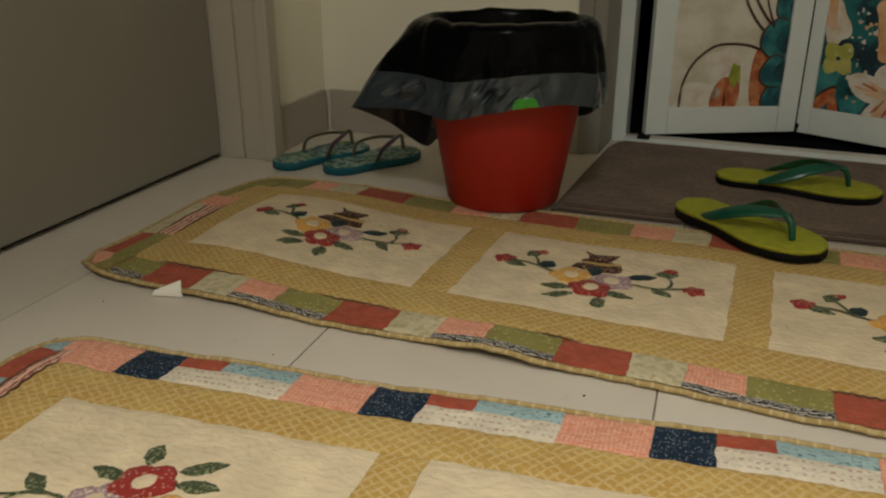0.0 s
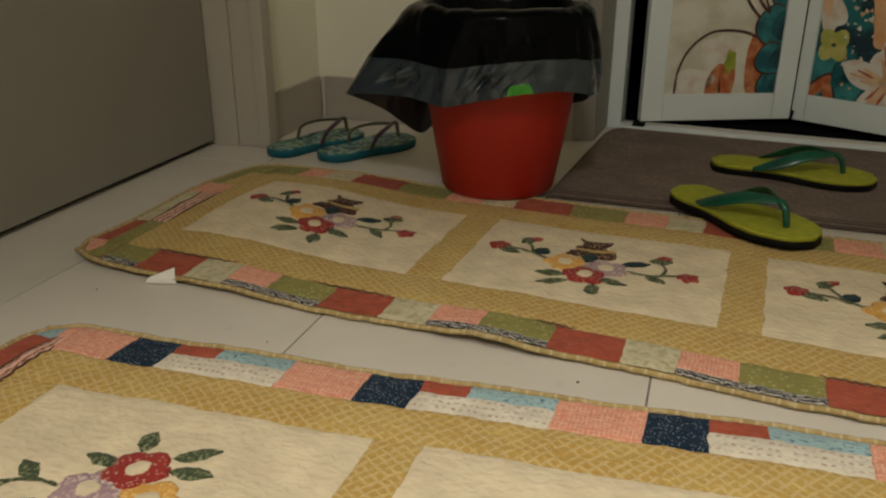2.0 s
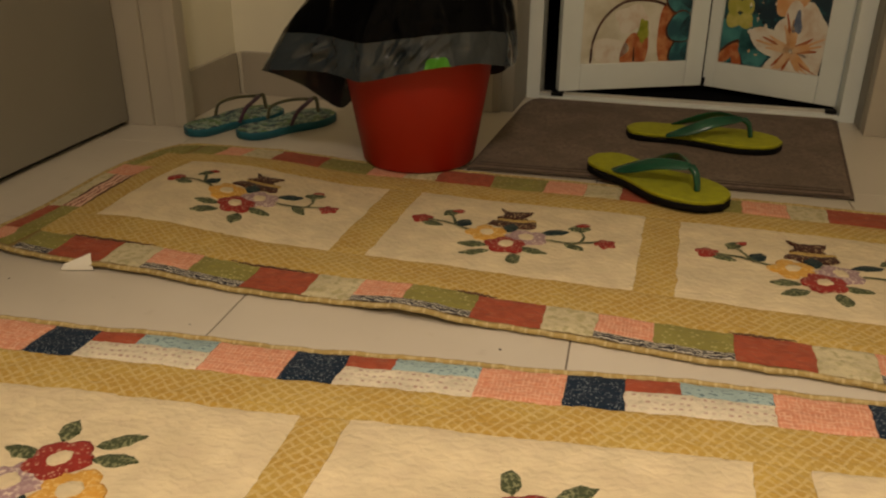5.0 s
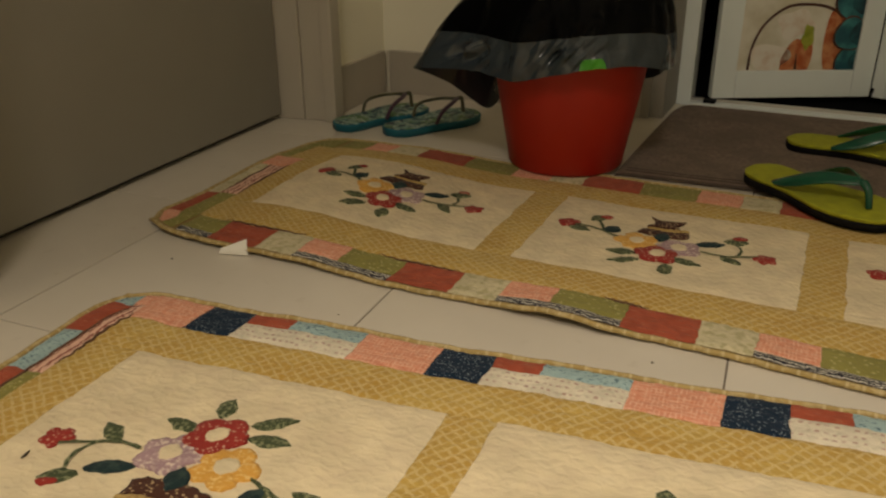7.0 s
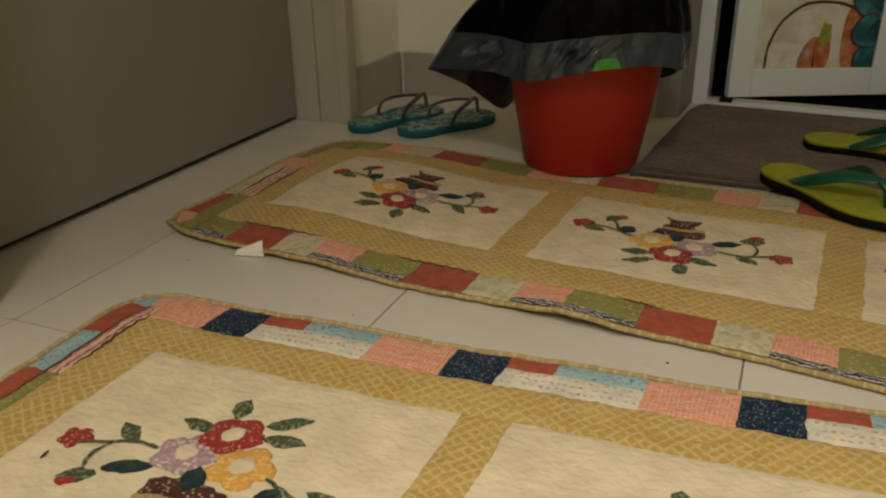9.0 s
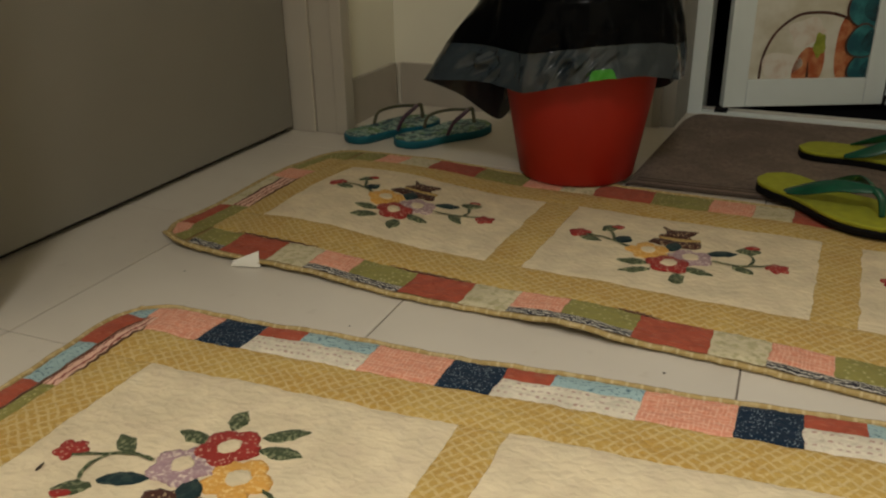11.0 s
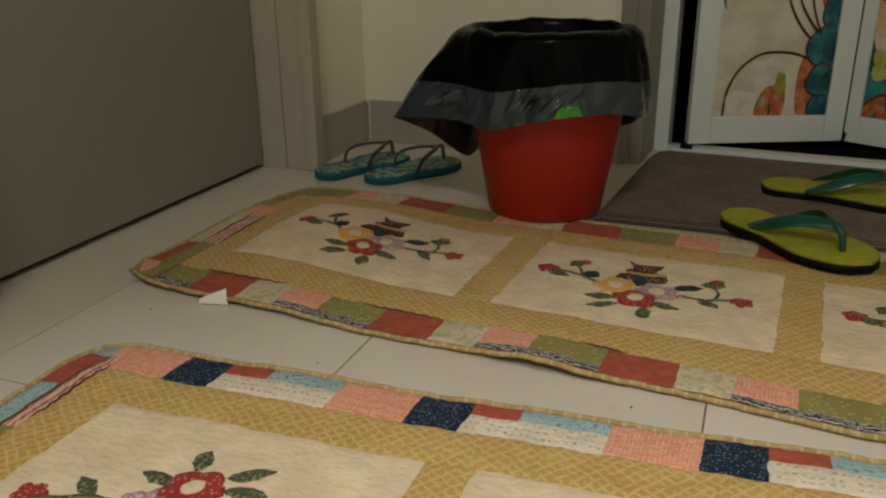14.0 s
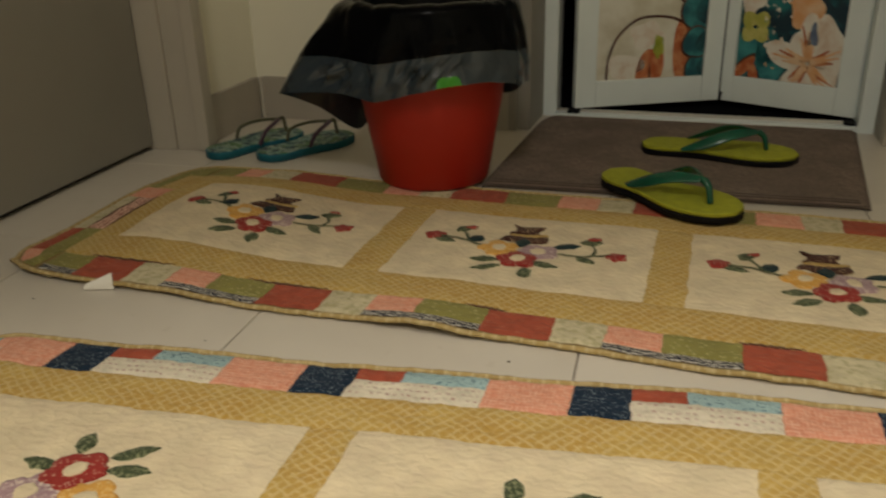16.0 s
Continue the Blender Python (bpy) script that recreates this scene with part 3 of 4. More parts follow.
art_list += [("painted_patch", blob(X0 + 0.185, Z0 + 0.06, 0.06, 0.085, 5, 0.10, seed=77), A_WHITE, 7),
             ("painted_petal", blob(X0 + 0.15, Z0 + 0.155, 0.035, 0.045, 5, 0.12, seed=70), A_PEACH, 8),
             ("painted_petal", blob(X0 + 0.15, Z0 + 0.215, 0.050, 0.038, 4, 0.12, seed=71), A_PEACH, 9),
             ("painted_petal", blob(X0 + 0.150, Z0 + 0.21, 0.016, 0.012, 4, 0.12, seed=74), A_BROWN, 10),
             ("painted_petal", blob(X0 + 0.205, Z0 + 0.20, 0.024, 0.03, 5, 0.12, seed=72), A_TEALDARK, 9),
             ("painted_petal", blob(X0 + 0.170, Z0 + 0.105, 0.010, 0.024, 3, 0.25, seed=73), A_BLUE, 12)]
for name, outline, material, level in art_list:
    painted(lf, m, name, clipped(outline, X0 + 0.0005, Z0 + 0.0005, X1 - 0.0005, Z1 - 0.001), material, level)
part("hinge", tube([(0.209, 2.000, 0.024), (0.212, 1.998, 0.044)], 0.0035, 8), BLACK, folding, "small dark hinge pin")
part("hinge", tube([(0.209, 2.004, 0.95), (0.209, 2.004, 1.02)], 0.0035, 8), BLACK, folding, "small dark hinge pin")

# ---- ceiling light ----
cl = thing("ceiling_light", (LAMP_AT[0], LAMP_AT[1], H), label="round warm ceiling light", category="ceiling light")
part("base_plate", prism([(LAMP_AT[0] + 0.17 * math.cos(t), LAMP_AT[1] + 0.17 * math.sin(t)) for t in (i * math.pi / 24 for i in range(48))], H - 0.03, H, 0.004), PVC, cl)
# invented ring that houses the added lamp
dl = thing("downlight", (FILL_AT[0], FILL_AT[1], H), label="small ceiling ring for the added, unseen lamp over the near rug", category="downlight")
part("ring", tube([(FILL_AT[0] + 0.065 * math.cos(t), FILL_AT[1] + 0.065 * math.sin(t), H - 0.006) for t in (i * math.pi / 16 for i in range(32))], 0.006, 8, closed=True), PVC, dl)

# ---- bucket ----
BX, BY = -0.323, 1.352


def lathe(profile, n=64):
    bm = bmesh.new()
    rings = []
    for r, z in profile:
        rings.append([bm.verts.new((BX + r * math.cos(2 * math.pi * i / n), BY + r * math.sin(2 * math.pi * i / n), z)) for i in range(n)])
    for a, b in zip(rings, rings[1:]):
        for i in range(n):
            bm.faces.new((a[i], a[(i + 1) % n], b[(i + 1) % n], b[i]))
    bm.faces.new(rings[0])
    bm.faces.new(rings[-1])
    return bm


bucket = thing("bucket", (BX, BY, 0.012), label="round red plastic bucket standing on the quilted rug's edge", category="bucket")
part("body", lathe([(0.092, 0.010), (0.0975, 0.0105), (0.100, 0.014), (0.1255, 0.160), (0.1370, 0.268), (0.141, 0.271), (0.142, 0.288), (0.140, 0.291), (0.135, 0.290), (0.133, 0.280), (0.095, 0.018)]), RED, bucket)
part("base_rim", lathe([(0.090, 0.009), (0.096, 0.009), (0.0985, 0.0135), (0.095, 0.0145)]), RED, bucket)


# ---- bin liner ----
def hem(t):
    """Reach and height of the hem at angle t."""
    def bump(at, wide):
        d = (t - at + math.pi) % (2 * math.pi) - math.pi
        return math.exp(-(d / wide) ** 2)
    r = 0.168 + 0.103 * bump(radians(195), 0.36) + 0.024 * bump(radians(120), 0.7) + 0.004 * bump(0, 0.6) - 0.006 * bump(radians(-90), 0.5)
    z = 0.195 - 0.014 * bump(radians(200), 0.42) - 0.122 * bump(radians(157), 0.45) - 0.03 * bump(radians(70), 0.5) - 0.018 * bump(radians(-112), 0.4) + 0.012 * bump(radians(-52), 0.45) - 0.008 * bump(radians(-8), 0.3) - 0.040 * bump(radians(46), 0.42)
    return r, z


def crumple(x, y, density):
    """Flat facets that meet in sharp creases; x and y in metres along the film."""
    high = 0.0
    for k, (turn, rate) in enumerate(((0.35, 1.0), (1.25, 1.3), (2.05, 1.7), (2.75, 0.8), (0.85, 2.3))):
        a = (x * math.cos(turn) + y * math.sin(turn)) * density * rate + 0.37 * k
        a += 0.35 * noise.noise(Vector((x * 22, y * 22, 4.0 * k)))
        high += (math.sqrt((a % 1.0 - 0.5) ** 2 + 0.002) - 0.25) / rate
    return high * 0.35


def liner(t, s):
    """s from -1 (inside, low) over 0 (rim) to 1 (hem)."""
    n1 = noise.noise(Vector((math.cos(t) * 3.2, math.sin(t) * 3.2, s * 1.6)))
    n2 = noise.noise(Vector((math.cos(t) * 9, math.sin(t) * 9, s * 3 + 7)))
    if s < 0:
        r = 0.131 + 0.05 * s + 0.006 * n1 * min(1, -s * 3)
        z = 0.327 + 0.19 * s + 0.0015 * n2 * (1 + s) + 0.005 * n1 * (1 + s)
    else:
        hr, hz = hem(t)
        e = s ** 0.85
        n3 = abs(noise.noise(Vector((math.cos(t) * 3.6 + 3, math.sin(t) * 3.6, s * 1.3)))) - 0.2
        r = 0.1515 + (hr - 0.1515) * e + 0.006 * n1 * min(1, s * 2.5) * (1 - 0.6 * s) + 0.0012 * n2 * min(1, s * 3) + 0.009 * n3 * min(1, s * 3)
        z = 0.327 + 0.005 * n1 * (1 - s) + (hz - 0.327) * s + 0.0015 * n2 * (1 - s)
        if s < 0.12:
            r = 0.131 + (r - 0.131) * math.sin(s / 0.12 * math.pi / 2)
            z += 0.004 * math.sin(s / 0.12 * math.pi)
    if s > 0.15:
        k = min(1, (s - 0.15) * 4)
        w1 = abs(noise.noise(Vector((math.cos(t) * 5.5 + s * 2.0, math.sin(t) * 5.5 - s * 1.2, s * 3.0 + 3.3))))
        w2 = abs(noise.noise(Vector((math.cos(t) * 11 - s * 4.0, math.sin(t) * 11 + s * 2.5, s * 5.0 + 8.1))))
        r += k * (0.0030 * (w1 - 0.25) + 0.0010 * (w2 - 0.25) + 0.0085 * crumple(t * 0.17, s * 0.15, 12.0)) * (1.0 - 0.45 * max(0, s - 0.8) / 0.2)
        for at, wide in ((-80, 0.30), (222, 0.20)):
            d = (t - radians(at) + math.pi) % (2 * math.pi) - math.pi
            m = math.exp(-(d / wide) ** 2) * math.exp(-((s - 0.78) / 0.17) ** 2)
            if m > 0.02:
                r += m * (0.052 if at < 0 else 0.080) * crumple(d * 0.17 + 0.05 * (s - 0.8), s * 0.11 + d * 0.05, 34.0)
        for at, high, wide, lean in ((-60, 0.011, 0.08, 0.10), (-104, 0.010, 0.08, -0.16), (-20, 0.005, 0.14, 0.05), (206, 0.008, 0.12, 0.0), (30, 0.004, 0.16, 0.1), (110, 0.006, 0.2, 0.0)):
            d = (t - radians(at) - lean * (s - 0.5) + math.pi) % (2 * math.pi) - math.pi
            r += k * high * math.exp(-abs(d) / wide) * (1 - 0.4 * s)
    low = 0.102 + (z - 0.012) * 0.165 + 0.003
    return Vector((BX + max(r, low if s > 0.1 else r) * math.cos(t), BY + max(r, low if s > 0.1 else r) * math.sin(t), z))


SEAM = 0.60
bag = thing("bin_liner", (BX, BY, 0.30), label="black plastic bin liner with a grey hem, folded over the bucket", category="bin liner")
part("film", sheet(220, 46, lambda a, b: liner(2 * math.pi * a, -1 + (1 + SEAM) * b)), BAG, bag)
hem_part = part("hem", sheet(420, 34, lambda a, b: liner(2 * math.pi * a, SEAM + (1 - SEAM) * b) + Vector((0, 0, 0))), BAND, bag, "translucent grey hem band")
GA = radians(-65.5)


def mark(a, b):
    t = GA + (a - 0.5) * 0.235
    top = 1 - (1 - abs(2 * a - 1) ** 7) * 0.125
    p = liner(t, 1.0 + (top - 1.0) * b)
    out = Vector((math.cos(t), math.sin(t), 0))
    return p + out * 0.0012


part("green_mark", sheet(14, 5, mark), BAGGREEN, hem_part, "bright green printed mark")

# ---- brown door mat ----
NL, NR, FR, FL = Vector((-0.228, 1.322, 0)), Vector((0.408, 1.312, 0)), Vector((0.480, 1.822, 0)), Vector((-0.186, 1.868, 0))


def on_rug(a, b, z):
    p = (NL * (1 - a) + NR * a) * (1 - b) + (FL * (1 - a) + FR * a) * b
    p.x += 0.020 * max(0, (b - 0.82) / 0.18) ** 2 * max(0, 1 - a / 0.3)
    return Vector((p.x, p.y, z))


def rug_top(a, b):
    e = min(a, 1 - a, b, 1 - b)
    n = noise.noise(Vector((a * 6, b * 6, 3)))
    return on_rug(a, b, 0.0015 + 0.0075 * min(1, e / 0.02) ** 0.5 + 0.0010 * n * min(1, e * 20))


rug = thing("doormat", (0.12, 1.58, 0), label="thin brown short-pile mat lying before the folding door", category="door mat")
part("surface", sheet(90, 80, rug_top), PILE, rug)
for b0 in (0.022, 0.045):
    part("stitched_line", tube([rug_top(i / 40, b0) + Vector((0, 0, 0.0002)) for i in range(1, 40)], 0.0016, 6, 0.6), PILEDARK, rug)
part("edging", tube([rug_top(i / 40, 0.004) for i in range(41)], 0.003, 6, 0.8), PILEDARK, rug)
part("edging", tube([rug_top(0.003, i / 30) for i in range(31)], 0.0022, 6, 0.8), PILE, rug)
part("edging", tube([rug_top(0.997, i / 30) for i in range(31)], 0.0022, 6, 0.8), PILE, rug)


# ---- quilted rugs ----
class Quilt:
    def __init__(self, name, corner, ex, ey, length, width, waves, label, tuck=0.0, border=0.068):
        self.c, self.ex, self.ey = Vector((*corner, 0)), Vector((*ex, 0)), Vector((*ey, 0))
        self.l, self.w, self.waves, self.tuck, self.i = length, width, waves, tuck, border
        self.ob = thing(name, (corner[0] + length / 2, corner[1] + width / 2, 0), label=label, category="rug", group="quilted rugs")

    def place(self, u, v, lift=0.0):
        R = 0.085
        x, y = u, v
        cx = R if u < R else self.l - R if u > self.l - R else None
        cy = R if v < R else self.w - R if v > self.w - R else None
        if cx is not None and cy is not None:
            dx, dy = u - cx, v - cy
            d = math.hypot(dx, dy)
            if d > 1e-9:
                k = max(abs(dx), abs(dy)) / d
                k = k + (1 - k) * 0.12
                x, y = cx + dx * k, cy + dy * k
        x += 0.0028 * noise.noise(Vector((u * 32, v * 32, 4.0))) + 0.0021 * noise.noise(Vector((u * 115, v * 115, 2.0)))
        y += 0.0028 * noise.noise(Vector((u * 32, v * 32, 8.0))) + 0.0021 * noise.noise(Vector((u * 115, v * 115, 6.0)))
        edge = 0.0025 * math.sin(x * 9 + self.l * 5) + 0.0022 * math.sin(x * 23 + 1.3)
        x += self.tuck * math.exp(-(x / 0.05) ** 2) * math.exp(-((y / self.w - 0.55) / 0.30) ** 2)
        p = self.c + self.ex * x + self.ey * (y + edge * (abs(2 * y / self.w - 1)))
        p.z = 0.0045 + max(0, self.waves(x, y)) + lift
        return p

    def patch(self, name, u0, v0, u1, v1, material, lift=0.0018, cell=0.0055, gap=0.0001, label=""):
        u0, v0, u1, v1 = u0 + gap, v0 + gap, u1 - gap, v1 - gap
        n, k = max(3, round((u1 - u0) / cell)), max(3, round((v1 - v0) / cell))
        seed = u0 * 31 + v0 * 17

        def fn(a, b):
            u, v = u0 + (u1 - u0) * a, v0 + (v1 - v0) * b
            e = min((u - u0), (u1 - u), (v - v0), (v1 - v))
            puff = min(1, max(0, e) / 0.004)
            puff = puff * (2 - puff)
            q = (noise.noise(Vector((u * 75, v * 110, seed))) * 0.0013 + noise.noise(Vector((u * 150, v * 190, seed))) * 0.0006) * puff
            return self.place(u, v, lift * puff + 0.0003 * (1 - puff) + q)
        return part(name, sheet(n, k, fn, lambda a, b: (u0 + (u1 - u0) * a, v0 + (v1 - v0) * b)), material, self.ob, label)

    def body(self):
        part("backing", sheet(90, 34, lambda a, b: self.place(self.l * a, self.w * b, -0.001)), BACKING, self.ob)
        pts, n = [], 120
        for i in range(n):
            pts.append((self.l * i / n, 0.004))
        for i in range(44):
            pts.append((self.l - 0.004, self.w * i / 44))
        for i in range(n):
            pts.append((self.l * (1 - i / n), self.w - 0.004))
        for i in range(44):
            pts.append((0.004, self.w * (1 - i / 44)))
        part("binding", tube([self.place(u, v, -0.0012) for u, v in pts], 0.0039, 8, 0.85, closed=True), BINDING, self.ob, "gold checked binding tape")

    def shape(self, name, outline, material, lift=0.0034, rise=0.0008, under=None):
        """An applique piece: outline in (u, v)."""
        bm = bmesh.new()
        layer = bm.loops.layers.uv.new("UVMap")
        fine = []
        for (ua, va), (ub, vb) in zip(outline, outline[1:] + outline[:1]):
            k = max(1, round(math.hypot(ub - ua, vb - va) / 0.0022))
            for i in range(k):
                u, v = ua + (ub - ua) * i / k, va + (vb - va) * i / k
                fine.append((u + 0.0013 * noise.noise(Vector((u * 330, v * 330, 1.0))), v + 0.0013 * noise.noise(Vector((u * 330, v * 330, 5.0)))))
        outline = fine
        cu, cv = sum(p[0] for p in outline) / len(outline), sum(p[1] for p in outline) / len(outline)
        uv = {}

        def vert(u, v, l):
            x = bm.verts.new(self.place(u, v, l))
            uv[x] = (u, v)
            return x
        mid = vert(cu, cv, lift + rise)
        ring = [vert(cu + (u - cu) * 0.86, cv + (v - cv) * 0.86, lift + rise * 0.7) for u, v in outline]
        rim = [vert(u, v, lift - 0.0002) for u, v in outline]
        foot = [vert(u, v, lift - 0.0022) for u, v in outline]
        n = len(outline)
        for i in range(n):
            j = (i + 1) % n
            bm.faces.new((mid, ring[i], ring[j]))
            bm.faces.new((ring[i], rim[i], rim[j], ring[j]))
            bm.faces.new((rim[i], foot[i], foot[j], rim[j]))
        for f in bm.faces:
            for loop in f.loops:
                loop[layer].uv = uv[loop.vert]
        return part(name, bm, material, under or self.ob)

    def motif(self, cu, cv, sign, seed=0):
        rng = random.Random(seed)

        def at(x, y):
            return cu + sign * x * 0.95, cv + sign * y * 0.95

        def flower(x, y, r, material, lobes, lift, deep=0.30):
            ph = rng.uniform(0, 6.28)
            out = []
            for i in range(lobes * 7):
                t = 2 * math.pi * i / (lobes * 7)
                k = r * (1.04 - deep + deep * abs(math.cos(lobes * t / 2 + ph)) ** 0.7)
                out.append(at(x + k * math.cos(t), y + 0.92 * k * math.sin(t)))
            bloom = self.shape("flower", out, material, lift)
            if r > 0.02:
                self.shape("flower_centre", [at(x + 0.36 * r * math.cos(t), y + 0.36 * r * math.sin(t)) for t in (i * math.pi / 7 for i in range(14))], CREAM, lift + 0.0016, under=bloom)

        def leaf_at(x, y, length, wide, turn, material, lift=0.0034):
            out = []
            length, wide = length * 0.9, wide * 0.9
            for i in range(9):
                s = i / 8
                out.append((length * (s - 0.5), wide * math.sin(math.pi * s) ** 0.8 / 2))
            for i in range(1, 8):
                s = 1 - i / 8
                out.append((length * (s - 0.5), -wide * math.sin(math.pi * s) ** 0.9 / 2))
            c, q = math.cos(radians(turn)), math.sin(radians(turn))
            self.shape("applique_leaf", [at(x + a * c - b * q, y + a * q + b * c) for a, b in out], material, lift)

        def stem(points, wide=0.0045):
            self.shape_band(arc([Vector((*p, 0)) for p in points], 6), wide, at)
        stem([(-0.052, 0.006), (-0.085, 0.006), (-0.115, -0.004), (-0.128, -0.010)])
        stem([(-0.100, 0.000), (-0.104, -0.022), (-0.095, -0.040)])
        stem([(0.066, 0.002), (0.085, -0.008), (0.110, -0.016), (0.142, -0.018)])
        stem([(0.090, -0.010), (0.098, -0.028), (0.108, -0.048)])
        leaf_at(-0.017, 0.085, 0.038, 0.024, 100, F_LEAF)
        leaf_at(0.040, 0.078, 0.050, 0.020, 28, F_LEAF)
        leaf_at(0.050, 0.052, 0.046, 0.020, 8, F_LEAF)
        leaf_at(-0.038, 0.049, 0.050, 0.019, 172, F_LEAF)
        leaf_at(-0.094, 0.018, 0.040, 0.019, 150, F_LEAF)
        leaf_at(-0.060, -0.026, 0.052, 0.021, 22, F_DARK)
        leaf_at(-0.094, -0.050, 0.038, 0.024, 20, F_LEAF)
        leaf_at(0.081, -0.022, 0.034, 0.026, 70, F_DARK)
        leaf_at(0.128, -0.006, 0.042, 0.017, -12, F_LEAF)
        leaf_at(0.112, -0.056, 0.034, 0.022, 60, F_LEAF)
        flower(-0.137, -0.004, 0.0165, F_RED, 5, 0.0036, 0.40)
        flower(0.150, -0.020, 0.0165, F_RED, 5, 0.0036, 0.40)
        leaf_at(-0.096, -0.060, 0.022, 0.012, 20, F_RED, 0.0046)
        leaf_at(0.102, -0.064, 0.022, 0.011, 30, F_RED, 0.0046)
        # a butterfly
        wing = [(0.048, -0.030), (0.041, -0.046), (0.027, -0.049), (0.009, -0.047), (-0.008, -0.047), (-0.025, -0.054), (-0.029, -0.034), (-0.020, -0.027), (-0.005, -0.024), (0.022, -0.024)]
        self.shape("butterfly_wing", [at(x, y) for x, y in wing], F_BROWN, 0.0036)
        edge = [(0.036, -0.055), (0.011, -0.054), (-0.006, -0.054), (-0.025, -0.061), (-0.026, -0.055), (-0.008, -0.048), (0.009, -0.048), (0.033, -0.050)]
        self.shape("butterfly_edge", [at(x, y) for x, y in edge], F_GOLD, 0.0040)
        wing = [(0.038, -0.096), (0.024, -0.086), (0.004, -0.088), (-0.016, -0.093), (-0.010, -0.075), (-0.005, -0.066), (-0.014, -0.059), (0.000, -0.056), (0.013, -0.059), (0.036, -0.057), (0.027, -0.066), (0.026, -0.077)]
        self.shape("butterfly_wing", [at(x, y) for x, y in wing], F_BROWN, 0.0046)
        flower(-0.022, 0.007, 0.031, F_LILAC, 5, 0.0038)
        flower(0.038, 0.006, 0.032, F_YELLOW, 5, 0.0039)
        leaf_at(0.008, -0.022, 0.036, 0.024, 95, F_DARK, 0.0050)
        flower(0.002, 0.043, 0.030, F_RED, 5, 0.0048)

    def shape_band(self, pts, wide, at):
        left, right = [], []
        for i, p in enumerate(pts):
            d = (pts[min(i + 1, len(pts) - 1)] - pts[max(i - 1, 0)]).normalized()
            left.append(at(p.x - d.y * wide / 2, p.y + d.x * wide / 2))
            right.append(at(p.x + d.y * wide / 2, p.y - d.x * wide / 2))
        bm = bmesh.new()
        layer = bm.loops.layers.uv.new("UVMap")
        a = [bm.verts.new(self.place(*q, 0.0034)) for q in left]
        b = [bm.verts.new(self.place(*q, 0.0034)) for q in right]
        c = [bm.verts.new(self.place((p[0] + q[0]) / 2, (p[1] + q[1]) / 2, 0.0044)) for p, q in zip(left, right)]
        for i in range(len(a) - 1):
            for x, y in ((a, c), (c, b)):
                f = bm.faces.new((x[i], x[i + 1], y[i + 1], y[i]))
                for loop in f.loops:
                    loop[layer].uv = (loop.vert.co.x, loop.vert.co.y)
        part("stem", bm, F_LEAF, self.ob)

    def inside(self, panels, p0, p1):
        """Gold sashing and cream panels: panels as (u0, u1)."""
        g0, g1 = self.i, self.w - self.i
        self.patch("sashing", self.i, g0, self.l - self.i, p0, GOLD, cell=0.007)
        self.patch("sashing", self.i, p1, self.l - self.i, g1, GOLD, cell=0.007)
        cuts = [self.i] + [x for p in panels for x in p] + [self.l - self.i]
        for a, b in zip(cuts[::2], cuts[1::2]):
            self.patch("sashing", a, p0, b, p1, GOLD, cell=0.007)
        for a, b in panels:
            self.patch("panel", a, p0, b, p1, CREAM, 0.0020, 0.0065, label="quilted cream panel")

    def edge(self, side, cuts):
        """Border patches along the near or far edge: (u0, u1, kind)."""
        o, i = 0.0095, self.i
        for u0, u1, kind in cuts:
            def strip(a, b, f0, f1, material):
                v0, v1 = o + (i - o) * f0, o + (i - o) * f1
                if side == "far":
                    v0, v1 = self.w - v1, self.w - v0
                self.patch("border_patch", a, v0, b, v1, material)
            if isinstance(kind, tuple):
                split = u0 + (u1 - u0) * 0.37
                strip(u0, split, 0, 0.38, kind[0])
                strip(split, u1, 0, 0.38, kind[1])
                strip(u0, u1, 0.38, 1, kind[2])
            elif kind in (PINK, GREEN) and side == "near":
                strip(u0, u1, 0, 0.26, STRIPE)
                strip(u0, u1, 0.26, 1, kind)
            else:
                strip(u0, u1, 0, 1, kind)

    def end(self, left, cuts, mid=0.034):
        """Border patches on the short ends: (v0, v1, outer, inner)."""
        for v0, v1, outer, inner in cuts:
            for a, b, mt in ((0.0095, mid, outer), (mid, self.i, inner)) if outer is not inner else ((0.0095, self.i, outer),):
                u0, u1 = (a, b) if left else (self.l - b, self.l - a)
                self.patch("border_patch", u0, v0, u1, v1, mt)


def far_waves(u, v):
    edge = math.exp(-((v - 0.0) / 0.10) ** 2)
    lift = 0.009 * math.exp(-((u - 0.66) / 0.065) ** 2) * edge + 0.003 * math.exp(-((u - 0.32) / 0.08) ** 2) * edge
    corner = 0.006 * math.exp(-(u / 0.10) ** 2 - (v / 0.10) ** 2) + 0.006 * math.exp(-(u / 0.07) ** 2 - ((v - 0.33) / 0.10) ** 2)
    swell = corner + 0.022 * math.exp(-((u - 0.20) / 0.14) ** 2 - ((v - 0.28) / 0.19) ** 2)
    return lift + swell + 0.0012 * (1 + noise.noise(Vector((u * 7, v * 7, 1.5))))


def near_waves(u, v):
    return 0.0010 * (1 + noise.noise(Vector((u * 6, v * 6, 9.5)))) + 0.004 * math.exp(-((u - 0.06) / 0.06) ** 2 - ((v - 0.44) / 0.07) ** 2)


